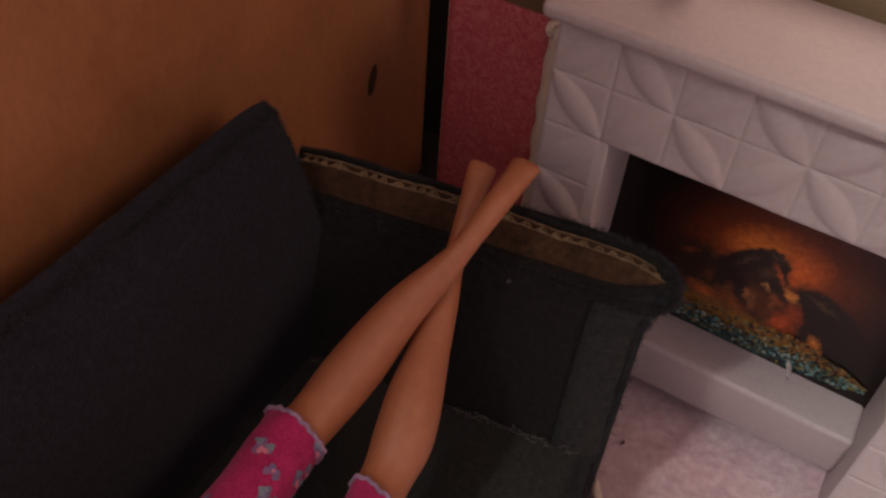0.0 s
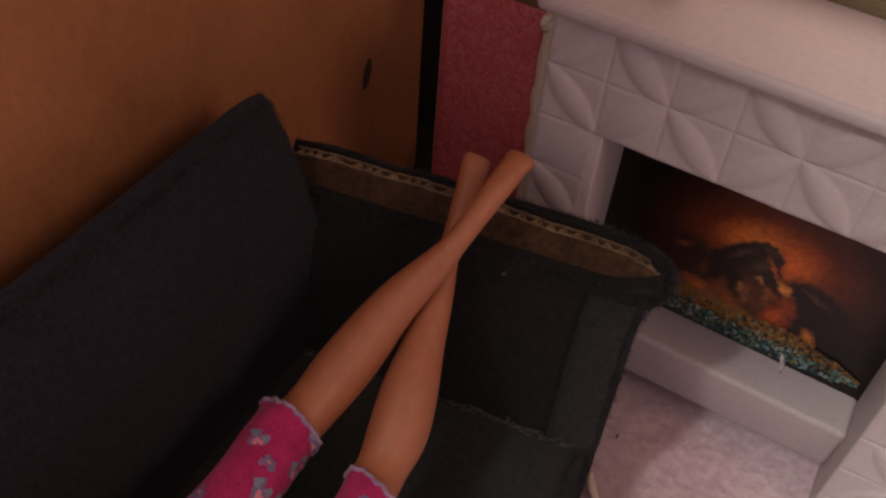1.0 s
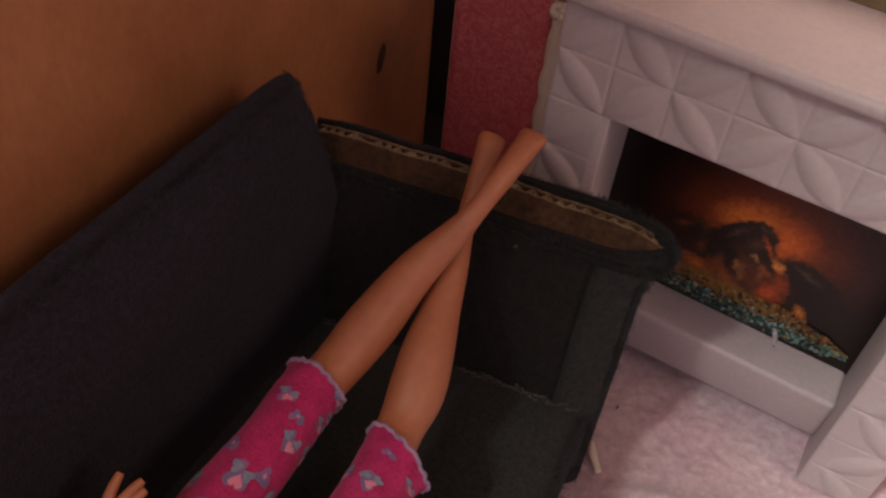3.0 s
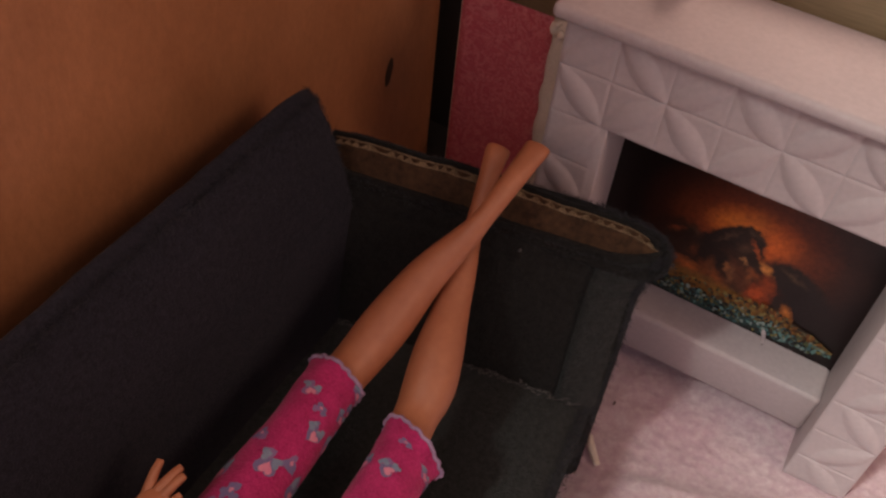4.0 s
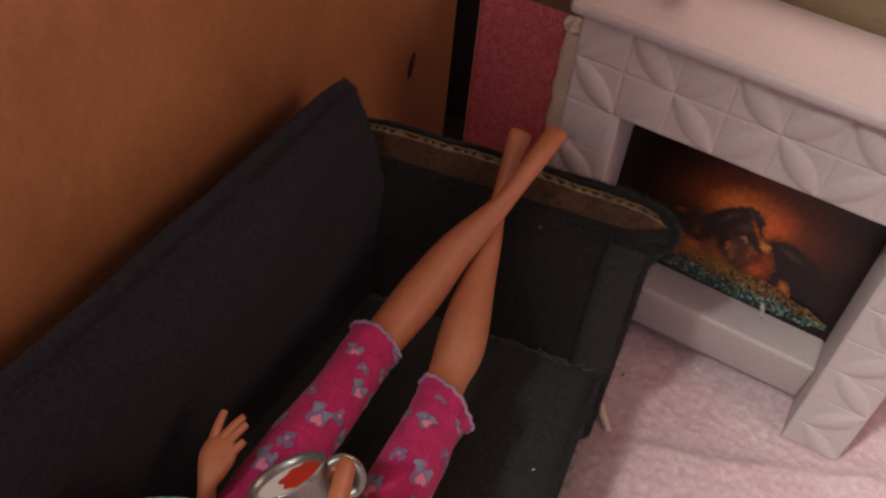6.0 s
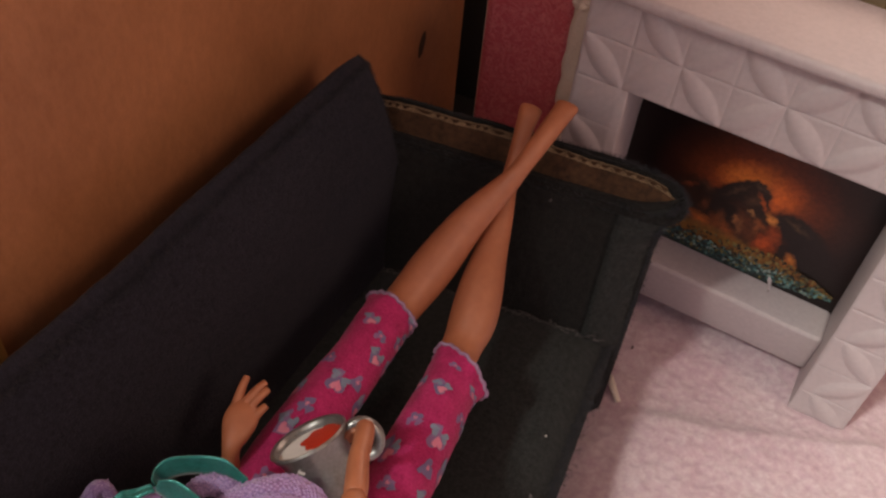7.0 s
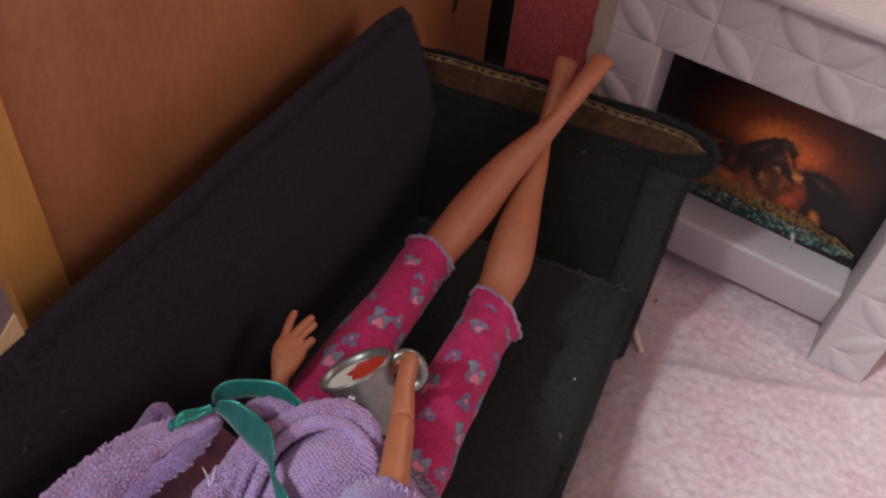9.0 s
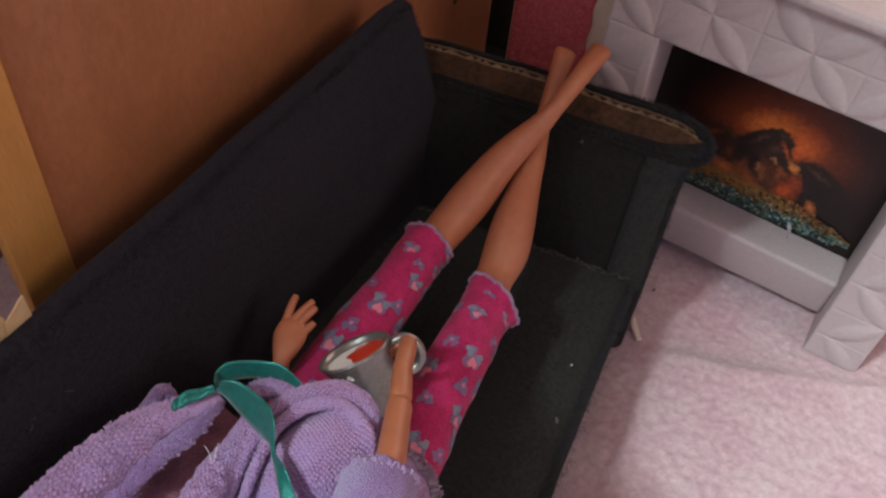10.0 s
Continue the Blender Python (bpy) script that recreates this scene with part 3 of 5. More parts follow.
def fireplace():
    t = thing("toy_fireplace", -0.0125, 0.212, 0, "white plastic toy fireplace with embossed leaf tiles and a printed fire", "fireplace")
    ztop, open_top = 0.1634, 0.1270
    header = part("header", twisted(box(-0.0885, 0.0632, FRONT + 0.0006, 0.2380, open_top, ztop + 0.001, 0.0008)), WHITE, t)
    left = part("leg", twisted(box(-0.0885, -0.0662, FRONT + 0.0004, 0.2380, 0, open_top + 0.002, 0.0006, 2)), WHITE, t)
    right = part("leg", twisted(box(0.0390, 0.0634, FRONT + 0.0005, 0.2380, -0.002, open_top + 0.002, 0.0005, 2)), WHITE, t)
    bm = twisted(box(-0.0925, 0.0672, 0.1868, 0.2345, ztop - 0.0002, 0.1685, 0.0020, 4))
    part("mantelshelf", bm, WHITE, t)
    bm = box(-0.0668, 0.0392, 0.2035, 0.2310, 0.0085, 0.0362, 0.0022, 4)
    for v in bm.verts:
        if v.co.y < 0.215:
            v.co.y += 0.0045 * (0.0362 - v.co.z) / 0.0277
        v.co.z -= (0.028 if v.co.z < 0.02 else 0.045) * (v.co.x + (0.005 if v.co.z < 0.02 else 0.024))
    part("hearth", bm, WHITE, t)
    part("picture_backing", box(-0.0668, 0.0420, 0.2226, 0.2300, 0.030, 0.128), WHITE, t, smooth=False)
    pic = part("fire_picture", box(-0.0667, 0.0418, 0.2218, 0.2226, 0.0310, 0.1275, 0.0003, 1), EMBER, t, "printed picture of a glowing log fire", smooth=False)
    y = 0.2216

    def blob(cx, cz, rx, rz, turn, rough=0.12, n=26, seed=0):
        out = []
        for k in range(n):
            a = 2 * math.pi * k / n
            r = 1 + rough * (wavy(math.cos(a), math.sin(a), seed, 1.7) + 0.6 * wavy(math.cos(a), math.sin(a), seed + 9, 4.5))
            px, pz = rx * r * math.cos(a), rz * r * math.sin(a)
            out.append((cx + px * math.cos(turn) - pz * math.sin(turn), cz + px * math.sin(turn) + pz * math.cos(turn)))
        return out

    rng = random.Random(4)

    def dabs(name, count, where, size, ink, lift, label):
        b = bmesh.new()
        for k in range(count):
            px, pz = where()
            r = rng.uniform(*size)
            b.faces.new([b.verts.new((qx, y - lift - 0.0000004 * k, qz)) for qx, qz in blob(px, pz, r * 1.5, r, rng.uniform(0, 3), 0.6, 7, k)][::-1])
        ob = part(name, b, ink, pic, label, smooth=False)
        ob["kind"] = "stuff"

    top = spline([(-0.056, 0.0480), (-0.041, 0.0480), (-0.0312, 0.0518), (-0.0146, 0.0500), (-0.0044, 0.0508), (0.008, 0.0518), (0.0189, 0.0490), (0.0282, 0.0460), (0.0345, 0.0425)], 60)
    def band(lo, hi, fade=False):
        def where():
            px = rng.uniform(-0.056, 0.0355)
            while fade and rng.random() > np.interp(px, (-0.045, 0.0), (0.2, 1.0)):
                px = rng.uniform(-0.056, 0.0355)
            up = np.interp(px, top[:, 0], top[:, 1])
            low = np.interp(px, (-0.056, -0.03, 0.010, 0.028, 0.036), (0.0408, 0.0394, 0.0372, 0.0384, 0.0405))
            return px, low + (up - low) * rng.uniform(lo, hi)
        return where
    dabs("printed_gravel", 400, band(0.42, 1.02, True), (0.00035, 0.0008), PEBBLE_WARM, 0.0004, "yellow and orange printed pebbles")
    dabs("printed_pebble_mix", 560, band(-0.02, 0.62), (0.00035, 0.0008), PEBBLE_INK, 0.00058, "teal and white printed pebbles")
    part("paint_drip", tube([(0.0092, 0.2212, 0.0398, 0.0005, 0.0005), (0.0100, 0.2208, 0.0382, 0.0012, 0.0009), (0.0108, 0.2205, 0.0358, 0.0008, 0.0007), (0.0110, 0.2192, 0.0348, 0.0006, 0.0004)], 12, 8), WHITE, t, "white blob of glue")

    made = {}

    def tile(owner, x, z, w, h, flip):
        key = (round(w, 4), round(h, 4), flip)
        if key not in made:
            made[key] = part("tile", tile_bm(w, h, flip), WHITE, owner)
            ob = made[key]
        else:
            ob = new("tile", made[key].data)
            ob.parent = owner
            ob.matrix_parent_inverse = owner.matrix_world.inverted()
        ob.location = (x, FRONT + lean(x, z), z)
        ob.rotation_euler = (0.034 * (x - w / 2 + 0.0875) / 0.168, 0, -0.034 * (z - h / 2) / 0.168)

    row_top = [ztop, 0.1457, 0.1270]
    for r in range(2):
        h = row_top[r] - row_top[r + 1]
        for k in range(8):
            x = TX0 + PITCH * k if k < 7 else 0.0625
            w = 0.0186 if k == 0 else PITCH if k < 7 else 0.0625 - (TX0 + PITCH * 6)
            tile(header, x, row_top[r], w, h, (k + r) % 2 == 0)
    for leg, x, w, flip in ((left, -0.0690, 0.0188, 1), (right, 0.0630, 0.0236, 0)):
        for k in range(7):
            z = 0.1270 - 0.0187 * k
            tile(leg, x, z, w, min(0.0187, z - 0.0005), (k + flip) % 2 == 1)


def ornament():
    """A small turned white stand on the mantelshelf."""
    bm = bmesh.new()
    prof = [(0.0001, 0.0000), (0.0078, 0.0000), (0.0084, 0.0005), (0.0084, 0.0013), (0.0078, 0.0018), (0.0060, 0.0021), (0.0045, 0.0030), (0.0038, 0.0050), (0.0040, 0.0080), (0.0052, 0.0100), (0.0001, 0.0104)]
    n = 36
    rows = [[bm.verts.new((-0.0640 + r * math.cos(2 * math.pi * k / n), 0.2222 + r * math.sin(2 * math.pi * k / n), 0.1686 + lean(0, 0) + z)) for k in range(n)] for r, z in prof]
    for a, b in zip(rows, rows[1:]):
        for k in range(n):
            bm.faces.new((a[k], a[(k + 1) % n], b[(k + 1) % n], b[k]))
    tagged(part("mantel_ornament", bm, WHITE), "small round white plastic stand on the mantelshelf", "ornament")


pink_wall()
fireplace()
ornament()


# ---- the couch ----
ARM = pose(-0.142, 0.147, 0, 0, 0, 8.8)


def couch():
    t = thing("toy_couch", -0.085, 0.0, 0, "handmade toy couch of dark grey felt over cardboard", "couch")
    bm = bmesh.new()
    nx, ny = 40, 90

    def front_x(y):
        """The front edge runs slightly askew."""
        return -0.0375 + 0.105 * (0.14 - max(y, -0.06))

    def seat_top(u, v):
        y = -0.20 + v * (0.3425 + 0.0155 * u)
        x = -0.1335 + u * (0.1335 + front_x(y))
        edge = max(0.0, (u - 0.80) / 0.20)
        z = 0.0558 + 0.0009 * wavy(x, y, 0, 28) + 0.0003 * wavy(x, y, 1, 160) - 0.0125 * edge**2.4
        return Vector((x + 0.0022 * (1 - (1 - edge) ** 2) * (1 if edge else 0), y, z))
    sheet(seat_top, nx, ny, bm)

    def seat_front(u, v):
        y = -0.20 + v * 0.357
        return Vector((front_x(y) + 0.0022 - 0.0030 * u + 0.0006 * wavy(0, y, u, 40), y, 0.0433 * (1 - u)))
    sheet(seat_front, 14, ny, bm)
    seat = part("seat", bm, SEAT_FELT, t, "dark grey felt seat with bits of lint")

    def back(u, v):
        # u runs round the section: inner face from the seat up, over the top and down behind
        y = -0.20 + v * 0.3368
        droop = 0.0024 * max(0.0, (v - 0.965) / 0.035) ** 2.5
        drift = -0.0035 * (1 - v)
        sec = ((-0.1285, 0.050), (-0.1300, 0.078), (-0.1328, 0.102), (-0.1368, 0.118), (-0.1414, 0.1318), (-0.1462, 0.1410), (-0.1502, 0.1436), (-0.1540, 0.1395), (-0.1545, 0.110), (-0.1490, 0.060), (-0.1450, 0.0))
        k = min(u * 10, 9.9999)
        a, b = sec[int(k)], sec[int(k) + 1]
        f = k - int(k)
        x, z = a[0] + (b[0] - a[0]) * f, a[1] + (b[1] - a[1]) * f
        return Vector((x + drift + 0.0009 * wavy(0, y, z, 22), y, z + (0.0011 * wavy(3, y, 0, 35) + 0.0005 * wavy(3, y, 0, 150) - droop) * (z / 0.145)))
    bm = sheet(back, 60, 150)
    for v in (0.0, 1.0):
        ring = [bm.verts.new(back(i / 59, v)) for i in range(60)]
        bm.faces.new(ring if v else ring[::-1])
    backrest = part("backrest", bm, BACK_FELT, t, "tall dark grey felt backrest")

    # the arm flares outwards; its card core shows along the rim
    def rim_z(u):
        return 0.1166 + 0.0012 * math.sin(u * 40) + 0.0007 * wavy(u, 0, 0, 60) - 0.0035 * max(0, (u - 0.095) / 0.014) ** 2

    def fold(u):
        return min(1.0, max(0.0, (u - 0.092) / 0.018)) ** 1.8

    def arm(s, r):
        u = -0.006 + 0.1122 * r
        f, rz = fold(u), rim_z(u)
        sec = [(-0.0265, 0.0), (-0.0262, 0.058), (-0.0205, 0.080), (-0.0135, 0.0975), (-0.0090 + 0.005 * f, 0.1055 + 0.005 * f), (-0.0068 + 0.005 * f, 0.1098 + 0.005 * f), (-0.0048 + 0.005 * f, 0.1094 + 0.005 * f), (0.0022, rz - 0.0030 + 0.001 * f), (0.0034, rz + 0.0006), (0.0052, rz + 0.0002), (0.0050, rz - 0.006), (-0.0010, 0.094), (-0.0100, 0.070), (-0.0140, 0.040), (-0.0145, 0.0)]
        k = min(s * 14, 13.9999)
        a, b = sec[int(k)], sec[int(k) + 1]
        g = k - int(k)
        v, z = a[0] + (b[0] - a[0]) * g, a[1] + (b[1] - a[1]) * g
        v += 0.0006 * wavy(u, z, 2, 60) + 0.0004 * wavy(u, z, 5, 260)
        if s < 0.34:
            # the end of the arm rounds off
            v += 0.0075 * max(0.0, (u - 0.0915) / 0.0147) ** 1.5 * min(1.0, max(0.0, (0.104 - z) / 0.010))
        if s < 0.34 and z > 0.05:
            # a crease where the felt of the arm's end was folded round
            v += 0.0010 * math.exp(-(((u - 0.0905 + 0.02 * (z - 0.08)) / 0.0011) ** 2)) - 0.0008 * min(1, max(0, (u - 0.091) / 0.002))
            v += 0.0007 * math.exp(-(((z - 0.1005 - 0.0012 * wavy(u, 0, 8, 40)) / 0.0009) ** 2))
        flare = max(0.0, min(1.0, (z - 0.098) / 0.017)) ** 1.2
        return ARM @ Vector((u + 0.0040 * flare * max(0.0, (u - 0.06) / 0.044) ** 2, v, z))
    bm = sheet(arm, 120, 130)
    ring = [bm.verts.new(arm(i / 119, 1.0)) for i in range(120)]
    mid = [bm.verts.new(arm(i / 119, 1.0).lerp(arm((119 - i) / 119, 1.0), 0.5) + ARM.to_3x3() @ Vector((0.0016, 0, 0))) for i in range(120)]
    for i in range(119):
        bm.faces.new((ring[i], ring[i + 1], mid[i + 1], mid[i]))
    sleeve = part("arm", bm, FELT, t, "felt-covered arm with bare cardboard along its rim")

    # added strip; its paler colour stands for light on the arm's end
    def lit_end_strip(a, b):
        s, r = 0.015 + 0.315 * a, 0.868 + 0.132 * b
        p = arm(s, r)
        n = ARM.to_3x3() @ Vector((0.35 * b * b, -1.0, 0.0))
        return p + n * (0.0007 * math.sin(math.pi * min(1.0, 0.08 + b)) ** 0.5 + 0.0002 * wavy(a * 9, b * 3, 3, 1.0))
    part("lit_end_strip", sheet(lit_end_strip, 60, 16), END_FELT, sleeve, "felt strip painted paler for the light on the arm's end")

    def board(off):
        def fn(s, r):
            u = -0.004 + 0.1132 * r
            f = fold(u)
            a, b = (-0.0052 + 0.002 * f, 0.1085 + 0.002 * f), (-0.0012, rim_z(u))
            return ARM @ Vector((u, a[0] + (b[0] - a[0]) * s + off, a[1] + (b[1] - a[1]) * s + 0.0003 * wavy(u, off, 0, 300) * s))
        return fn
    bm = sheet(board(0.0), 8, 90)
    thick(part("card_liner", bm, CARD, sleeve, "bare brown cardboard"), 0.0004, 0)
    bm = sheet(board(0.0028), 8, 90)
    thick(part("card_liner", bm, CARD, sleeve), 0.0004, 0)

    def flute(s, r):
        u = -0.004 + 0.1132 * r
        p = board(0.0014)(0.72 + 0.28 * s, r)
        return p + ARM.to_3x3() @ Vector((0, 0.0011 * math.sin(u * 2 * math.pi / 0.0044 + 6.0 * wavy(u, 0, 0, 90)), -0.0002))
    bm = sheet(flute, 4, 500)
    thick(part("corrugation", bm, CARD_EDGE, sleeve, "wavy corrugated core of the cardboard"), 0.00035, 0)

    edge = [(0.040, 0.0056, 0.1150, 0.0010, 0.0010), (0.075, 0.0056, 0.1160, 0.0014, 0.0014), (0.095, 0.0050, 0.1150, 0.0018, 0.0018), (0.1075, 0.0030, 0.1125, 0.0022, 0.0022), (0.1118, -0.0010, 0.1095, 0.0024, 0.0024), (0.1100, -0.0056, 0.1072, 0.0024, 0.0024), (0.1030, -0.0080, 0.1064, 0.0021, 0.0021), (0.0850, -0.0084, 0.1064, 0.0016, 0.0016), (0.0500, -0.0078, 0.1072, 0.0011, 0.0011), (0.0050, -0.0076, 0.1074, 0.0008, 0.0008)]
    rows = [(*(ARM @ Vector(q[:3])), q[3], q[4]) for q in edge]
    part("piping", tube(rows, 160, 12, wobble=lambda q, a: 1 + 0.22 * wavy(q * 60, math.cos(a), math.sin(a), 1.5)), FELT, sleeve, "rolled fuzzy felt edge")

    centre = spline(rows, 120)
    felt_fuzz(sleeve, [(Vector(q[:3]), Vector((0.1, 0, 0.6)), q[3] * 0.8) for q in centre], 5200, 0.0021, 41, 0.0007)
    felt_fuzz(sleeve, [(arm(0.60, r / 40), Vector((0, 0.1, 0.8)), 0.0) for r in range(41)], 900, 0.0012, 42)
    felt_fuzz(backrest, [(back(0.5, 0.35 + 0.65 * r / 60), Vector((0.2, 0, 0.7)), -0.0004) for r in range(61)], 6500, 0.0018, 43, 0.0014)
    felt_fuzz(backrest, [(back(r / 40 * 0.6, 0.999), Vector((0.3, 0.6, 0.2)), 0.0) for r in range(41)], 1200, 0.0013, 44)
    felt_fuzz(sleeve, [(arm(0.34 * r / 40, 1.0), Vector((0.8, -0.3, 0.1)), 0.0) for r in range(41)], 2600, 0.0019, 46, 0.0007)
    felt_fuzz(seat, [(seat_top(0.97, r / 60), Vector((0.7, 0, 0.5)), -0.0003) for r in range(61)], 14000, 0.0026, 45, 0.0020)

    def lip(off, lift):
        def fn(s, r):
            p = board(off)(1.0, r)
            return p + ARM.to_3x3() @ Vector((0, (s - 0.5) * (0.00045 + 0.0003 * wavy(r * 30, off * 900, 0, 1.0)), lift + 0.0002 * wavy(r * 60, off * 900, 4, 1.0)))
        return fn
    bm = sheet(lip(0.0, 0.0001), 2, 260)
    sheet(lip(0.0028, 0.0001), 2, 260, bm)
    thick(part("cut_edge", bm, CARD_EDGE, sleeve, "pale cut edge of the card"), 0.0004, 0)


def felt_fuzz(owner, roots, count, length, seed, spread=0.0005):
    """Fine fibres that stand off a felt edge; roots are points with a direction to lean to."""
    rng = random.Random(seed)
    verts, faces = [], []
    for _ in range(count):
        f = rng.random() * (len(roots) - 1.001)
        k = int(f)
        p = roots[k][0].lerp(roots[k + 1][0], f - k) + Vector((rng.gauss(0, 1), rng.gauss(0, 0.4), rng.gauss(0, 0.3))) * spread
        d = (roots[k][1] + Vector((rng.gauss(0, 0.6), rng.gauss(0, 0.6), rng.gauss(0, 0.6)))).normalized()
        side = d.cross(Vector((rng.gauss(0, 1), rng.gauss(0, 1), rng.gauss(0, 1)))).normalized()
        n, q = length * rng.uniform(0.4, 1.2), roots[k][2]
        a, b, c = p + d * q, p + d * (q + n * 0.6) + side * n * 0.25, p + d * (q + n)
        w = side * 0.00007
        m = len(verts)
        verts += [a - w, a + w, b - w, b + w, c]
        faces += [(m, m + 1, m + 3, m + 2), (m + 2, m + 3, m + 4)]
    me = bpy.data.meshes.new("felt_fuzz")
    me.from_pydata(verts, [], faces)
    me.materials.append(FIBRE)
    ob = new("felt_fuzz", me)
    ob.parent = owner
    ob.matrix_parent_inverse = owner.matrix_world.inverted()
    ob["kind"] = "stuff"
    return ob


def lint(name, rows, material, size, label, seed):
    """A crumb or tuft as one small crumpled lump."""
    rng = random.Random(seed)
    for x, y, z in rows:
        bm = bmesh.new()
        m = pose(x, y, z, rng.uniform(0, 180), rng.uniform(0, 180), rng.uniform(0, 180)) @ Matrix.Diagonal((1.5, 0.8, 0.7, 1))
        bmesh.ops.create_icosphere(bm, subdivisions=2, radius=size * rng.uniform(0.7, 1.3), matrix=m)
        for v in bm.verts:
            v.co += Vector((1, 1, 1)) * size * 0.6 * wavy(*v.co, 900)
        tagged(part(name, bm, material), label, name.replace("_", " "), group=name + "s")


couch()


def seam():
    """Frayed felt along the joint of seat and arm."""
    rng = random.Random(3)
    bm = bmesh.new()
    for k in range(130):
        u = 0.004 + 0.096 * rng.random()
        p = ARM @ Vector((u, -0.0275 + 0.0006 * rng.gauss(0, 1), 0.0565 + 0.0004 * rng.gauss(0, 1)))
        d = ARM.to_3x3() @ Vector((rng.uniform(-1, 1), rng.uniform(-0.4, 0.4), rng.uniform(-0.2, 0.5))) * 0.0016
        tube([(*(p - d), 0.00012, 0.00012), (*(p + Vector((0, 0, 0.0003))), 0.00022, 0.00022), (*(p + d), 0.00012, 0.00012)], 5, 5, bm)
    ob = part("frayed_seam", bm, FUZZ, bpy.data.objects["toy_couch"], "frayed grey felt along the seam")
    ob["kind"] = "stuff"


seam()
lint("lint_speck", [(-0.0403, 0.0857, 0.0566)], CREAM, 0.0005, "tiny white speck of lint on the grey felt", 4)
lint("lint_speck", [(-0.0350, 0.0620, 0.0560), (-0.1300, 0.1330, 0.0570), (-0.0600, 0.1335, 0.0568), (-0.0742, 0.1470, 0.1030), (-0.1708, 0.2680, 0.0052)], FUZZ, 0.0007, "pale speck of lint on the grey felt", 5)
for x, y, z, dy, dz in ((-0.1406, -0.0554, 0.1238, 0.0012, 0.0022), (-0.1408, -0.0427, 0.1252, 0.0020, -0.0014), (-0.1408, -0.0523, 0.1263, -0.0018, 0.0012)):
    tagged(part("lint_thread", tube([(x, y, z, 0.00012, 0.00012), (x + 0.0005, y + dy * 0.5 + 0.0004, z + dz * 0.6, 0.00016, 0.00016), (x + 0.0004, y + dy, z + dz, 0.0001, 0.0001)], 8, 5), FUZZ), "short pale lint thread clinging to the felt backrest", "lint thread", group="lint threads")
lint("carpet_crumb", [(-0.0320, 0.1850, 0.0001)], LINT, 0.0007, "dark crumb on the pink carpet", 6)
lint("hearth_crumb", [(0.0112, 0.2175, 0.0351)], LINT, 0.0005, "tiny dark crumb on the white hearth", 7)
tagged(part("wood_chip", tube([(-0.0345, 0.1640, 0.0012, 0.0012, 0.0009), (-0.0318, 0.1590, 0.0016, 0.0017, 0.0011), (-0.0268, 0.1530, 0.0013, 0.0013, 0.0009)], 10, 8), BEIGE), "pale thin wooden splinter lying on the carpet", "splinter")
for rows in ([(-0.0367, 0.1517), (-0.0362, 0.1428), (-0.0366, 0.1250), (-0.0470, 0.1250), (-0.0433, 0.1471)], [(-0.0448, 0.1560), (-0.0424, 0.1462), (-0.0430, 0.1250), (-0.0540, 0.1250), (-0.0520, 0.1500)]):
    bm = bmesh.new()
    bm.faces.new([bm.verts.new((-0.1530 - 0.06 * (0.15 - z) + 0.1 * (rows[0][0] + 0.0367), y, z)) for y, z in rows])
    tagged(thick(part("card_offcut", bm, BITS, smooth=False), 0.0006), "pointed pale card offcut behind the couch", "card offcut", group="offcuts")


# ---- the doll, its clothes and mug ----
LEG_A = [(-0.0998, 0.0700, 0.0940, 0.0071, 0.0073), (-0.0983, 0.0834, 0.0945, 0.0070, 0.0073), (-0.0958, 0.0990, 0.1000, 0.0076, 0.0082), (-0.0917, 0.1150, 0.1100, 0.0061, 0.0065), (-0.0858, 0.1265, 0.1195, 0.0042, 0.0044), (-0.0828, 0.1316, 0.1255, 0.0032, 0.0034), (-0.0803, 0.1438, 0.1325, 0.0036, 0.0034), (-0.0789, 0.1534, 0.1363, 0.0039, 0.0028), (-0.0785, 0.1564, 0.1374, 0.0042, 0.0025), (-0.0784, 0.1578, 0.1377, 0.0039, 0.0019), (-0.0784, 0.1582, 0.1378, 0.0026, 0.0010)]
LEG_B = [(-0.0735, 0.0700, 0.0860, 0.0070, 0.0070), (-0.0754, 0.0828, 0.0860, 0.0068, 0.0070), (-0.0766, 0.0928, 0.0890, 0.0081, 0.0083), (-0.0792, 0.1030, 0.0940, 0.0077, 0.0080), (-0.0822, 0.1154, 0.1000, 0.0058, 0.0062), (-0.0845, 0.1258, 0.1060, 0.0044, 0.0046), (-0.0882, 0.1390, 0.1140, 0.0029, 0.0032), (-0.0903, 0.1495, 0.1228, 0.0031, 0.0032), (-0.0912, 0.1556, 0.1278, 0.0038, 0.0027), (-0.0915, 0.1578, 0.1294, 0.0041, 0.0023), (-0.0915, 0.1590, 0.1302, 0.0037, 0.0017), (-0.0915, 0.1594, 0.1304, 0.0022, 0.0009)]
THIGH_A = [(-0.0950, -0.030, 0.0840, 0.0120, 0.0130), (-0.0990, 0.0050, 0.0880, 0.0112, 0.0120), (-0.0998, 0.0301, 0.0915, 0.0098, 0.0106), (-0.0990, 0.0524, 0.0930, 0.0090, 0.0096), (-0.0996, 0.0680, 0.0938, 0.0088, 0.0090), (-0.0998, 0.0776, 0.0940, 0.0090, 0.0092)]
THIGH_B = [(-0.0640, -0.030, 0.0830, 0.0110, 0.0130), (-0.0648, 0.0047, 0.0850, 0.0110, 0.0118), (-0.0671, 0.0238, 0.0860, 0.0104, 0.0112), (-0.0693, 0.0479, 0.0868, 0.0098, 0.0102), (-0.0710, 0.0645, 0.0862, 0.0092, 0.0094), (-0.0719, 0.0745, 0.0860, 0.0098, 0.0096)]


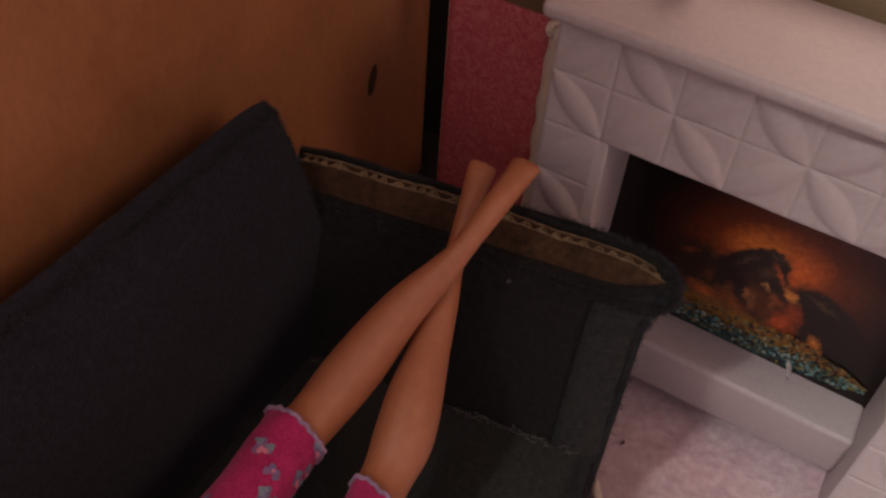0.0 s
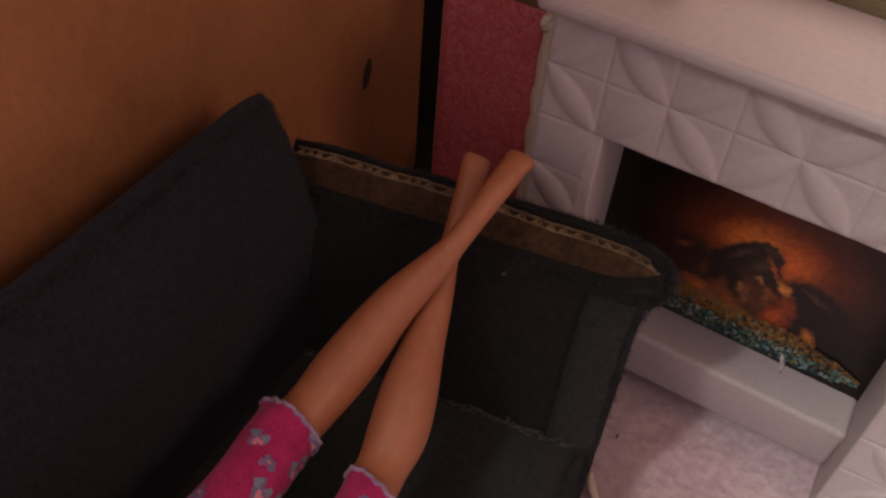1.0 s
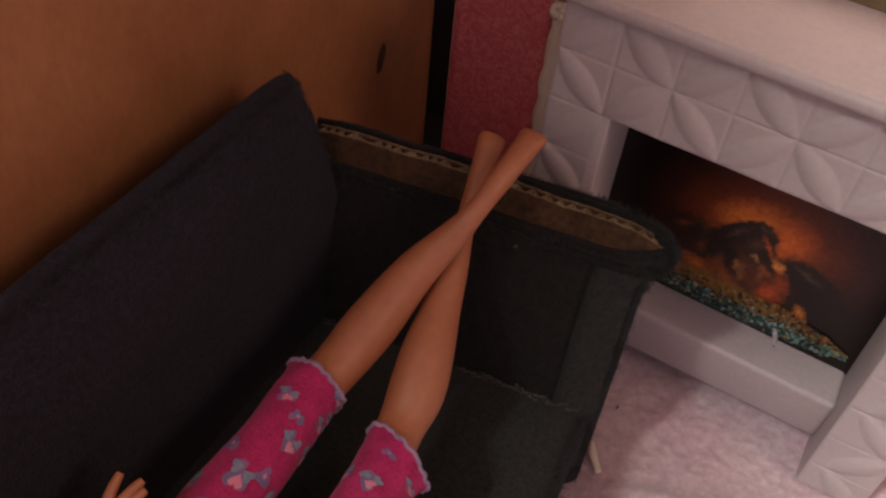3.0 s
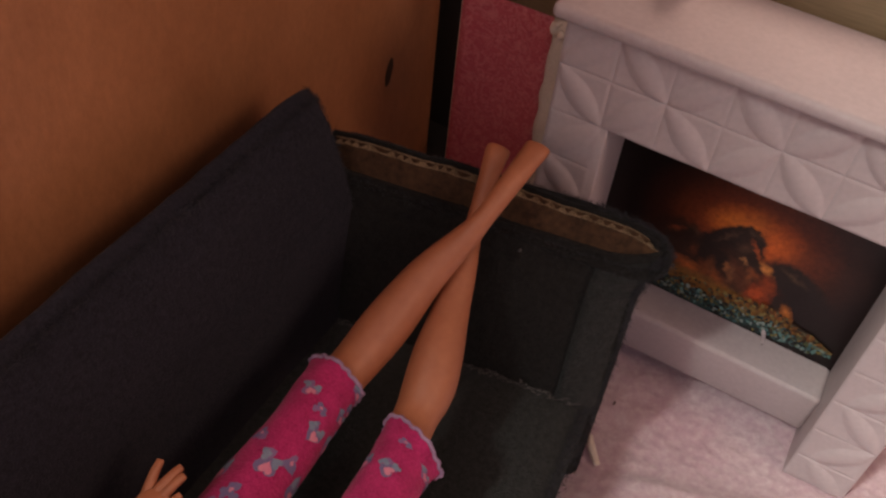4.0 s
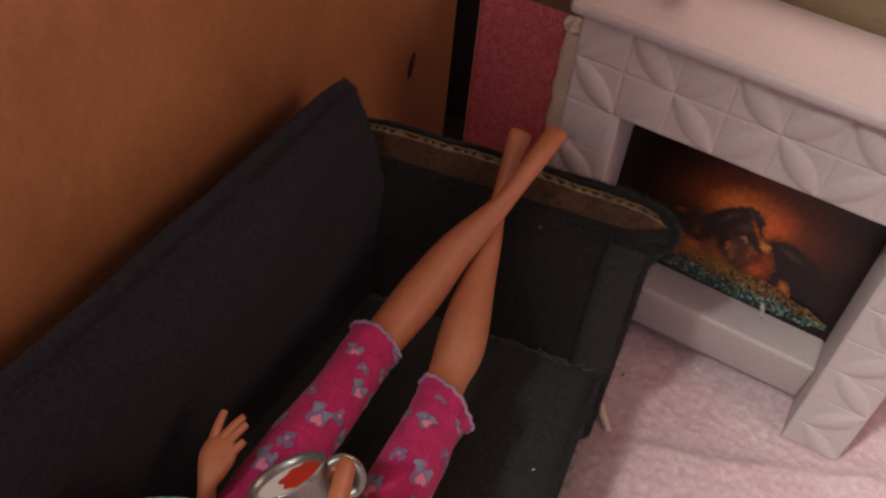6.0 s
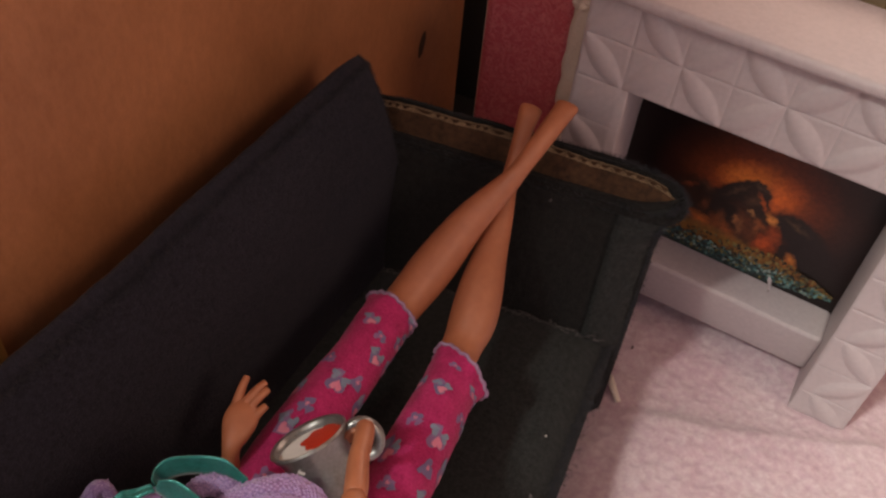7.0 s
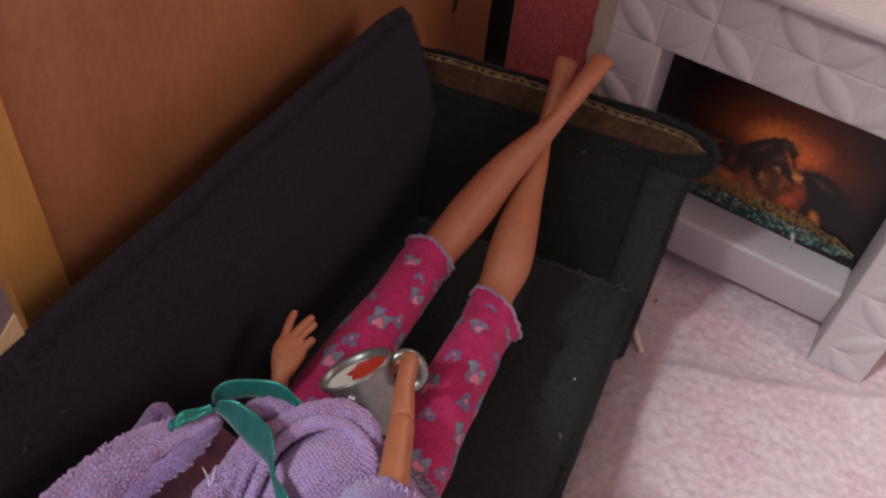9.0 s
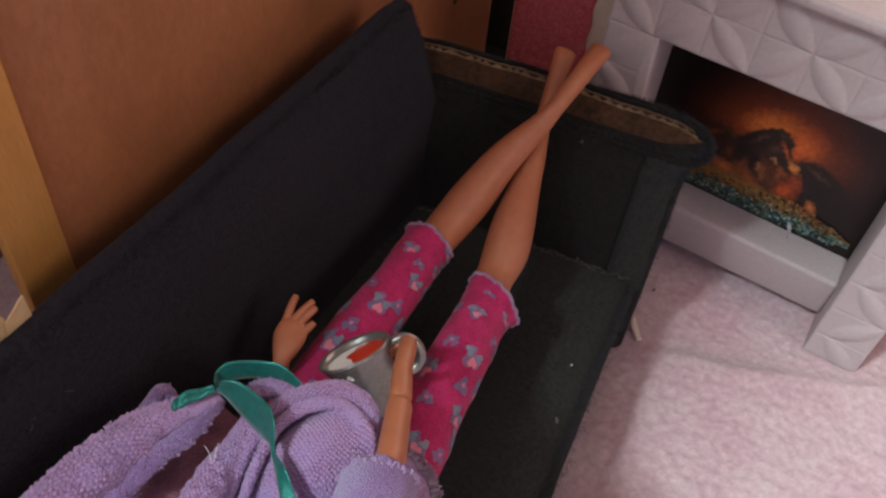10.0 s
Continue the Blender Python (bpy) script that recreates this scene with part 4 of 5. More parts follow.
def doll():
    bm = tube(LEG_A, 44, 22)
    tube(LEG_B, 44, 22, bm)
    # the arm that holds the mug
    tube([(-0.0500, -0.0330, 0.1385, 0.0040, 0.0040), (-0.0576, -0.0160, 0.1328, 0.0038, 0.0038), (-0.0632, -0.0040, 0.1283, 0.0035, 0.0035), (-0.0648, -0.0005, 0.1270, 0.0035, 0.0035), (-0.0657, 0.0014, 0.1260, 0.0029, 0.0029), (-0.0668, 0.0036, 0.1256, 0.0031, 0.0031), (-0.0710, 0.0115, 0.1240, 0.0028, 0.0028), (-0.0742, 0.0195, 0.1222, 0.0026, 0.0024), (-0.0758, 0.0225, 0.1205, 0.0024, 0.0020), (-0.0765, 0.0240, 0.1180, 0.0014, 0.0014)], 60, 16, bm)
    for k in range(3):
        tube([(-0.0752 - 0.0012 * k, 0.0222 - 0.0010 * k, 0.1195 - 0.0016 * k, 0.0012, 0.0011), (-0.0790, 0.0208, 0.1180 - 0.0018 * k, 0.0011, 0.0010), (-0.0800, 0.0180, 0.1172 - 0.0018 * k, 0.0008, 0.0007)], 10, 8, bm)
    # the free arm, palm up
    tube([(-0.1085, 0.0030, 0.0700, 0.0028, 0.0028), (-0.1088, 0.0036, 0.0920, 0.0028, 0.0028), (-0.1089, 0.0054, 0.1036, 0.0025, 0.0025), (-0.1099, 0.0090, 0.1058, 0.0040, 0.0028), (-0.1108, 0.0125, 0.1072, 0.0050, 0.0025), (-0.1115, 0.0156, 0.1083, 0.0046, 0.0020), (-0.1119, 0.0176, 0.1089, 0.0030, 0.0012)], 34, 18, bm)
    fingers = (
        ((-0.1146, 0.0160, 0.1080), (-0.1158, 0.0204, 0.1100), (-0.1163, 0.0236, 0.1112)),
        ((-0.1126, 0.0168, 0.1085), (-0.1116, 0.0214, 0.1105), (-0.1107, 0.0247, 0.1114)),
        ((-0.1108, 0.0163, 0.1083), (-0.1098, 0.0203, 0.1100), (-0.1088, 0.0234, 0.1109)),
        ((-0.1086, 0.0140, 0.1074), (-0.1074, 0.0172, 0.1088), (-0.1067, 0.0194, 0.1095)),
    )
    for root, knuckle, tip in fingers:
        end = [q + 0.10 * (q - k) for q, k in zip(tip, knuckle)]
        tube([(*root, 0.0016, 0.0014), (*knuckle, 0.0013, 0.0012), (*tip, 0.0010, 0.0009), (*end, 0.0004, 0.0004)], 16, 12, bm)
    # the body under the robe
    tube([(-0.078, -0.004, 0.078, 0.018, 0.014), (-0.078, -0.02, 0.088, 0.022, 0.018), (-0.080, -0.06, 0.100, 0.018, 0.014), (-0.082, -0.10, 0.110, 0.018, 0.014), (-0.083, -0.12, 0.114, 0.010, 0.010)], 20, 18, bm)
    ob = part("doll", bm, SKIN)
    return tagged(ob, "tan vinyl fashion doll lying back with crossed bare legs", "doll")


def heart_rows(rows, rng):
    """The motifs of the upper side as they lie, with others scattered over the underside."""
    out = list(rows)
    for k in range(11):
        for a in (3.1, 4.0, 4.9, 5.8):
            out.append((0.05 + 0.086 * k + rng.uniform(-0.02, 0.02), a + 0.4 * (k % 2) + rng.uniform(-0.15, 0.15), (k + int(a)) % 2 == 0, rng.uniform(-0.6, 0.6)))
    return out


HEARTS = (
    heart_rows([(0.638, 0.77, 1, 0.4), (0.493, 1.30, 1, 3.0), (0.333, 1.82, 1, 0.6), (0.725, 1.05, 0, 0.3), (0.536, 0.77, 0, 1.0), (0.406, 1.61, 0, 2.0), (0.775, 1.70, 1, 2.6), (0.770, 0.15, 1, 0.5), (0.955, 0.25, 1, 1.4), (0.30, 1.00, 1, 2.8), (0.21, 1.45, 0, 0.2), (0.10, 1.10, 1, 0.7), (0.40, 0.30, 1, 0.1), (0.560, 2.15, 0, 0.8), (0.44, 2.55, 1, 0.3)], random.Random(8)),
    heart_rows([(0.722, 1.62, 1, 1.9), (0.884, 1.54, 0, 0.4), (0.580, 1.88, 0, 0.1), (0.830, 0.45, 1, 0.4), (0.551, 0.98, 1, 2.8), (0.478, 0.84, 0, 0.9), (0.391, 1.68, 0, 0.5), (0.478, 2.20, 1, 2.4), (0.390, 0.49, 1, 0.7), (0.667, 0.45, 0, 0.2), (0.246, 0.56, 0, 1.8), (0.330, 0.10, 1, 2.9), (0.220, 1.35, 1, 0.3), (0.11, 0.90, 0, 0.3), (0.300, 2.20, 0, 0.3), (0.740, 2.60, 1, 0.4)], random.Random(9)),
)


def leggings():
    t = thing("doll_leggings", -0.08, 0.04, 0.09, "bright pink knitted doll leggings printed with lilac hearts", "leggings")
    inks = [bmesh.new() for _ in range(3)]
    for pts, shift in ((THIGH_A, 0.0), (THIGH_B, 2.0)):
        def wob(s, a, shift=shift):
            return 1 + 0.035 * wavy(s * 5, math.cos(a), math.sin(a) + shift, 1.6) + 0.05 * max(0, s - 0.9) / 0.1 * math.sin(5 * a + shift)
        def slip(s, a, shift=shift):
            # the hem of the nearer leg sits askew
            f = max(0.0, (s - 0.72) / 0.28)
            return Vector((0.0016 * f * f * max(0.0, math.cos(a)), -0.0021 * shift * f * max(-0.5, math.cos(a)), 0)) if shift else Vector((0, -0.001 * f * math.cos(a), 0))
        c, side, up, r = rings_of(pts, 70)

        def at(s, a, lift, c=c, side=side, up=up, r=r, wob=wob):
            f = min(max(s, 0), 1) * 69
            k = min(int(f), 68)
            g = f - k
            mix = lambda q: q[k] * (1 - g) + q[k + 1] * g
            rad = mix(r) * wob(s, a)
            return Vector(mix(c) + mix(side) * (rad[0] + lift) * math.cos(a) + mix(up) * (rad[1] + lift) * math.sin(a)) + slip(s, a)

        bm = bmesh.new()
        loops = [[bm.verts.new(at(k / 69, 2 * math.pi * j / 44, 0.0)) for j in range(44)] for k in range(70)]
        for one, two in zip(loops, loops[1:]):
            for j in range(44):
                bm.faces.new((one[j], one[(j + 1) % 44], two[(j + 1) % 44], two[j]))
        leg = part("trouser_leg", bm, PINK, t)

        def heart(bm, s0, a0, size, turn, lift, n=22):
            ring = []
            for k in range(n):
                q = 2 * math.pi * k / n
                hx, hy = 16 * math.sin(q) ** 3 / 17, (13 * math.cos(q) - 5 * math.cos(2 * q) - 2 * math.cos(3 * q) - math.cos(4 * q)) / 17
                w = 1 + 0.16 * wavy(hx + s0 * 40, hy, a0 * 3, 1.6)
                hx, hy = hx * w, hy * w
                px, py = size * (hx * math.cos(turn) - hy * math.sin(turn)), size * (hx * math.sin(turn) + hy * math.cos(turn))
                ring.append((py, px))
            mid = bm.verts.new(at(s0, a0, lift))
            inner = None
            for f in (0.25, 0.5, 0.75, 1.0):
                outer = [bm.verts.new(at(s0 + f * q[0] / 0.112, a0 + f * q[1] / 0.0105, lift)) for q in ring]
                for k in range(n):
                    j = (k + 1) % n
                    bm.faces.new((mid, outer[k], outer[j]) if inner is None else (inner[k], outer[k], outer[j], inner[j]))
                inner = outer
        for s0, a0, large, turn in HEARTS[1 if shift else 0]:
            if large:
                heart(inks[0], s0, a0, 0.0037, turn, 0.00012)
                heart(inks[1], s0 - 0.006, a0 - 0.05, 0.0021, turn, 0.00022)
                heart(inks[2], s0 + 0.022, a0 + 0.20, 0.0020, turn + 1.2, 0.00030)
                heart(inks[2], s0 + 0.018, a0 - 0.20, 0.0019, turn - 1.2, 0.00030)
                heart(inks[0], s0 + 0.032, a0 + 0.10, 0.0019, turn + 0.9, 0.00014, 12)
            else:
                heart(inks[0], s0 + 0.006, a0, 0.0024, turn, 0.00012, 12)
                heart(inks[0], s0 - 0.010, a0 + 0.13, 0.0018, turn + 2.0, 0.00015, 12)
                heart(inks[0], s0 - 0.008, a0 - 0.14, 0.0017, turn - 2.0, 0.00018, 12)
                heart(inks[1], s0 + 0.002, a0, 0.0008, turn, 0.00022, 10)
        ring = []
        for k in range(61):
            a = 2 * math.pi * k / 60
            p = at(1.0, a, 0.0002 + 0.0003 * math.sin(13 * a + shift))
            p += Vector((0, 0.00025 * math.sin(19 * a) + 0.0002 * wavy(math.cos(a), math.sin(a), shift, 3), 0))
            ring.append((*p, 0.00062, 0.00062))
        part("cuff", tube(ring, 180, 8), LILAC_TRIM, leg, "ruffled lilac cuff edging")
    part("heart_print", inks[0], HEART_INK, t, "lilac printed hearts", smooth=False)
    part("heart_middle", inks[1], HEART_PALE, t, "pale pink heart middles", smooth=False)
    part("leaf_print", inks[2], HEART_TEAL, t, "teal printed leaves", smooth=False)


def mug():
    up, out = Vector((-0.628, 0.208, 0.722)).normalized(), Vector((0.634, 0.706, 0.316))
    out = (out - up * out.dot(up)).normalized()
    m = Matrix.Translation((-0.0884, 0.0138, 0.1158)) @ Matrix((out, up.cross(out), up)).transposed().to_4x4()
    t = thing("toy_mug", -0.0885, 0.015, 0.098, "silver toy mug with white cream and red topping", "mug")
    prof = [(0.0, -0.019), (0.0078, -0.019), (0.0084, -0.0182), (0.0088, -0.010), (0.0096, -0.003), (0.0108, -0.0008), (0.0112, 0.0), (0.0108, 0.0006), (0.0099, 0.0002), (0.0094, -0.0014), (0.0092, -0.005)]
    bm = bmesh.new()
    n = 44
    rows = [[bm.verts.new(m @ Vector((r * math.cos(2 * math.pi * k / n), r * math.sin(2 * math.pi * k / n), z))) for k in range(n)] for r, z in prof[1:]]
    for a, b in zip(rows, rows[1:]):
        for k in range(n):
            bm.faces.new((a[k], a[(k + 1) % n], b[(k + 1) % n], b[k]))
    bm.faces.new(rows[0][::-1])
    part("cup", bm, SILVER, t)

    def disc(name, fn, z, material, label):
        b = bmesh.new()
        b.faces.new([b.verts.new(m @ Vector((*fn(2 * math.pi * k / 40), z))) for k in range(40)])
        part(name, b, material, t, label, smooth=False)
    disc("cream", lambda a: (0.0094 * math.cos(a), 0.0094 * math.sin(a)), -0.0018, CREAM, "white painted cream")

    def red(a):
        r = 0.0053 * (1 + 0.22 * wavy(math.cos(a), math.sin(a), 3, 2.2) + 0.10 * math.sin(7 * a))
        return (0.0036 + r * 1.10 * math.cos(a), 0.0012 + r * 1.25 * math.sin(a))
    disc("topping", red, -0.0016, RED, "red painted topping")
    arc = []
    for k in range(15):
        a = radians(-130 + 260 * k / 14)
        q = m @ Vector((0.0131 + 0.0044 * math.cos(a), 0.0, -0.0068 + 0.0052 * math.sin(a)))
        arc.append((*q, 0.0015, 0.0015))
    part("handle", tube(arc, 60, 12), SILVER, t, "rounded silver handle")


doll()
leggings()
mug()


EDGE = [(-0.150, -0.110), (-0.1250, -0.0720), (-0.1180, -0.0520), (-0.1109, -0.0370), (-0.1050, -0.0275), (-0.1020, -0.0225), (-0.0920, -0.0105), (-0.0819, -0.0035), (-0.0710, -0.0030), (-0.0635, -0.0080), (-0.0585, -0.0160), (-0.0520, -0.0360), (-0.0430, -0.0600), (-0.0300, -0.1000)]


def fringe(bm, pts, count, length, seed, out=(0, 0.7, 0.5), width=0.00018):
    """Short loose loops of thread along a curve."""
    rng = random.Random(seed)
    line = spline(pts, 200)[:, :3]
    for k in range(count):
        p = Vector(line[rng.randrange(200)]) + Vector((rng.gauss(0, 1), rng.gauss(0, 1), rng.gauss(0, 0.5))) * length * 0.35
        d = (Vector(out) + Vector((rng.uniform(-0.7, 0.7), rng.uniform(-0.6, 0.6), rng.uniform(-0.5, 0.7)))).normalized() * length * rng.uniform(0.5, 1.3)
        side = Vector((rng.uniform(-1, 1), rng.uniform(-1, 1), rng.uniform(-1, 1))) * length * 0.35
        tube([(*p, width, width), (*(p + d * 0.6 + side), width, width), (*(p + d + side * 0.4), width * 0.8, width * 0.8)], 6, 5, bm)
    return bm


def towelling(owner, spot, along, across, pitch, seed, keep=lambda p, n: True):
    """Rows of small raised loops of thread over a surface spot(u, v) of the given lengths."""
    rng = random.Random(seed)
    verts, faces = [], []
    rows, cols = max(2, int(along / (pitch * 0.86))), max(2, int(across / pitch))
    for i in range(rows):
        for j in range(cols):
            u = min(0.998, max(0.002, (i + 0.5 + rng.gauss(0, 0.07)) / rows))
            v = min(0.998, max(0.002, (j + 0.25 + 0.5 * (i % 2) + rng.gauss(0, 0.07)) / cols))
            p = spot(u, v)
            du, dv = spot(u + 0.002, v) - p, spot(u, v + 0.002) - p
            n = du.cross(dv)
            if n.length < 1e-12:
                continue
            n.normalize()
            if n.z < 0:
                n = -n
            if not keep(p, n):
                continue
            a = (du.normalized() + dv.normalized() * rng.uniform(-0.3, 0.3)).normalized()
            b = n.cross(a)
            w, h, m = pitch * rng.uniform(0.46, 0.58), pitch * rng.uniform(0.22, 0.35), len(verts)
            for r, z in ((1.0, -0.25), (0.72, 0.62)):
                for k in range(6):
                    q = math.pi * k / 3
                    verts.append(p + a * (w * r * math.cos(q)) + b * (0.72 * w * r * math.sin(q)) + n * (h * z))
            verts.append(p + n * h)
            for k in range(6):
                g = (k + 1) % 6
                faces += [(m + k, m + g, m + 6 + g, m + 6 + k), (m + 6 + k, m + 6 + g, m + 12)]
    me = bpy.data.meshes.new("towelling_loop")
    me.from_pydata(verts, [], faces)
    me.materials.append(LOOPS)
    for f in me.polygons:
        f.use_smooth = True
    ob = new("towelling_loop", me)
    ob.parent = owner
    ob.matrix_parent_inverse = owner.matrix_world.inverted()
    ob["kind"] = "stuff"
    return ob


def round_spot(pts, wobble):
    """A point of a tube by its place along and round it."""
    c, side, up, r = rings_of(pts, 120)

    def spot(u, v):
        f = min(max(u, 0.0), 0.9999) * 119
        k, a = int(f), 2 * math.pi * v
        g, w = f - k, wobble(u, a)
        mix = lambda q: q[k] * (1 - g) + q[k + 1] * g
        rad = mix(r) * w
        return Vector(mix(c) + mix(side) * rad[0] * math.cos(a) + mix(up) * rad[1] * math.sin(a))
    length = float(np.sum(np.linalg.norm(np.diff(c, axis=0), axis=1)))
    return spot, length, 2 * math.pi * float(np.mean(r))


def bathrobe():
    t = thing("doll_bathrobe", -0.085, -0.04, 0.10, "lilac terry towelling doll robe with frayed edges and a ribbon belt", "bathrobe")
    ex, ey = zip(*EDGE)

    def height(x, y):
        d = float(np.interp(x, ex, ey)) - y
        drop = min(1.0, max(0.0, d / 0.005))
        drop = drop * drop * (3 - 2 * drop)
        z = 0.1165 + 0.03 * max(0.0, -y - 0.06)
        z += 0.0155 * math.exp(-(((x + 0.0735) / 0.0150) ** 2 + ((y + 0.0230) / 0.0160) ** 2) ** 1.6)
        # hollow between the lapels
        z -= 0.0110 * math.exp(-(((x + 0.1035) / 0.0060) ** 2)) * min(1, max(0, (-y - 0.018) / 0.012))
        z += 0.0060 * math.exp(-(((d - 0.0055) / 0.0036) ** 2)) * min(1, max(0, (x + 0.094) / 0.006)) * min(1, max(0, (-0.058 - x) / 0.006))
        z += 0.0007 * wavy(x, y, 0, 110) + 0.0003 * wavy(x, y, 4, 420)
        return 0.086 + (z - 0.086) * drop

    def body(u, v):
        x = -0.136 + 0.098 * u
        top = float(np.interp(x, ex, ey)) + 0.001
        y = top - 0.10 * v**1.5
        return Vector((x, y, height(x, y)))
    bodice = part("robe_body", sheet(body, 120, 130), TERRY, t)
    towelling(bodice, lambda u, v: body(u, v ** 0.6667), 0.098, 0.105, 0.00115, 71, lambda p, n: n.z > 0.25 and p.y > -0.085)

    def strip(name, pts, n, around, seed, material=TERRY, label="", frays=0):
        def wob(s, a):
            return 1 + 0.14 * wavy(s * 9, math.cos(a), math.sin(a) + seed, 2.0) + 0.08 * wavy(s * 40, math.cos(a), math.sin(a) + seed, 4.0)
        bm = tube(pts, n, around, wobble=wob)
        ob = part(name, bm, material, t, label)
        spot, length, girth = round_spot(pts, wob)
        towelling(ob, spot, length, girth, 0.00125 if girth > 0.025 else 0.00095, seed + 80, lambda p, q: p.z > 0.118)
        if frays:
            up = [(p[0], p[1], p[2] + p[4] * 0.6) for p in pts]
            f = part("frayed_thread", fringe(bmesh.new(), up, frays, 0.0013, seed), FRAY, ob)
            f["kind"] = "stuff"
        return ob

    # the two rolled hems that arch over the chest
    strip("hem", [(-0.0880, -0.0480, 0.1130, 0.0020, 0.0022), (-0.0905, -0.0400, 0.1215, 0.0026, 0.0026), (-0.0918, -0.0260, 0.1255, 0.0030, 0.0028), (-0.0885, -0.0150, 0.1275, 0.0036, 0.0032), (-0.0810, -0.0072, 0.1282, 0.0038, 0.0034), (-0.0730, -0.0060, 0.1270, 0.0036, 0.0032), (-0.0655, -0.0105, 0.1235, 0.0026, 0.0024), (-0.0605, -0.0175, 0.1190, 0.0022, 0.0022)], 90, 16, 1, label="rolled lilac hem", frays=70)
    strip("hem", [(-0.0835, -0.0480, 0.1130, 0.0012, 0.0014), (-0.0858, -0.0370, 0.1235, 0.0014, 0.0016), (-0.0872, -0.0240, 0.1290, 0.0015, 0.0017), (-0.0840, -0.0155, 0.1306, 0.0016, 0.0018), (-0.0780, -0.0105, 0.1310, 0.0016, 0.0018), (-0.0712, -0.0105, 0.1300, 0.0014, 0.0017), (-0.0650, -0.0155, 0.1265, 0.0012, 0.0014)], 80, 14, 2, label="narrow lilac hem")
    # lapels
    thick_lapel = [(-0.1200, -0.0960, 0.1250, 0.0094, 0.0090), (-0.1200, -0.0850, 0.1250, 0.0080, 0.0076), (-0.1199, -0.0749, 0.1250, 0.0074, 0.0072), (-0.1191, -0.0632, 0.1254, 0.0073, 0.0071), (-0.1180, -0.0532, 0.1255, 0.0071, 0.0069), (-0.1160, -0.0436, 0.1254, 0.0064, 0.0060), (-0.1137, -0.0368, 0.1252, 0.0050, 0.0047), (-0.1109, -0.0316, 0.1253, 0.0040, 0.0039), (-0.1075, -0.0268, 0.1252, 0.0026, 0.0026), (-0.1060, -0.0227, 0.1256, 0.0016, 0.0016)]
    strip("lapel", thick_lapel, 90, 22, 3, label="thick folded towelling lapel", frays=0)
    strip("lapel", [(-0.0905, -0.0560, 0.1235, 0.0050, 0.0048), (-0.0920, -0.0498, 0.1238, 0.0049, 0.0047), (-0.0930, -0.0453, 0.1240, 0.0047, 0.0045), (-0.0941, -0.0391, 0.1242, 0.0042, 0.0040), (-0.0942, -0.0318, 0.1245, 0.0034, 0.0033), (-0.0951, -0.0251, 0.1250, 0.0027, 0.0026), (-0.0952, -0.0192, 0.1250, 0.0020, 0.0020)], 80, 18, 4, label="narrow towelling lapel", frays=110)
    strip("hem", [(-0.1012, -0.0195, 0.1246, 0.0018, 0.0020), (-0.0988, -0.0152, 0.1262, 0.0026, 0.0024), (-0.0942, -0.0128, 0.1266, 0.0030, 0.0026), (-0.0888, -0.0122, 0.1262, 0.0024, 0.0024)], 40, 14, 8, label="rolled lilac hem", frays=30)

    # the inner flap with its ragged edge, and the mauve lining in the gap
    fold = spline([(-0.1170, -0.0800, 0.1235), (-0.1155, -0.0680, 0.1245), (-0.1140, -0.0570, 0.1255), (-0.1120, -0.0491, 0.1266), (-0.1104, -0.0434, 0.1272), (-0.1086, -0.0380, 0.1276), (-0.1067, -0.0316, 0.1276), (-0.1047, -0.0252, 0.1272)], 80)
    torn = spline([(-0.1090, -0.0790, 0.1215), (-0.1088, -0.0670, 0.1222), (-0.1080, -0.0560, 0.1232), (-0.1070, -0.0491, 0.1240), (-0.1063, -0.0427, 0.1245), (-0.1043, -0.0379, 0.1245), (-0.1038, -0.0333, 0.1248), (-0.1039, -0.0279, 0.1250), (-0.1043, -0.0236, 0.1252)], 80)

    def flap(u, v):
        k = min(79, int(round(u * 79)))
        a, b = Vector(fold[k]), Vector(torn[k])
        f = v * (1 + 0.22 * wavy(u * 14, 0, 2, 2.0) + 0.12 * wavy(u * 50, 0, 2, 2.0))
        return a.lerp(b, f) + Vector((0, 0, 0.0011 * math.sin(v * 3.0) + 0.0005 * wavy(u * 9, v * 2, 0, 2)))
    thick(part("inner_flap", sheet(flap, 80, 14), FLAP, t, "ragged inner flap"), 0.0010, 0)
    part("frayed_thread", fringe(bmesh.new(), [tuple(flap(k / 8, 1.0)) for k in range(9)], 80, 0.0008, 12, (0.6, 0.0, 0.1)), FRAY, t)["kind"] = "stuff"

    def lining(u, v):
        x, y = -0.1130 + 0.0190 * u + 0.004 * v, -0.0780 + 0.058 * v
        return Vector((x, y, 0.1128 + 0.0018 * wavy(x, y, 0, 160) + 0.002 * (2 * u - 1) ** 2 + 0.02 * max(0, -y - 0.05)))
    part("lining", sheet(lining, 20, 40), LINING, t, "mauve inner lining")
    # outer frayed edges of the thick lapel
    way = Vector((-0.62, 0.30, 0.72)).normalized()
    rim = [tuple(Vector(q[:3]) + way * (0.95 * (q[3] + q[4]) / 2)) for q in thick_lapel[1:]]
    part("frayed_thread", fringe(bmesh.new(), rim, 620, 0.0010, 20, (-0.6, 0.5, 0.6), 0.00030), FRAY, t)["kind"] = "stuff"
    part("loose_thread", tube([(-0.0944, -0.0399, 0.1290, 0.00009, 0.00009), (-0.0963, -0.0384, 0.1302, 0.00009, 0.00009), (-0.0985, -0.0374, 0.1306, 0.00007, 0.00007)], 10, 6), CREAM, t, "loose white thread")
    part("loose_thread", tube([(-0.0944, -0.0392, 0.1290, 0.00009, 0.00009), (-0.0955, -0.0368, 0.1300, 0.00009, 0.00009), (-0.0962, -0.0350, 0.1302, 0.00007, 0.00007)], 10, 6), CREAM, t)
    x, y = -0.0792, -0.0026
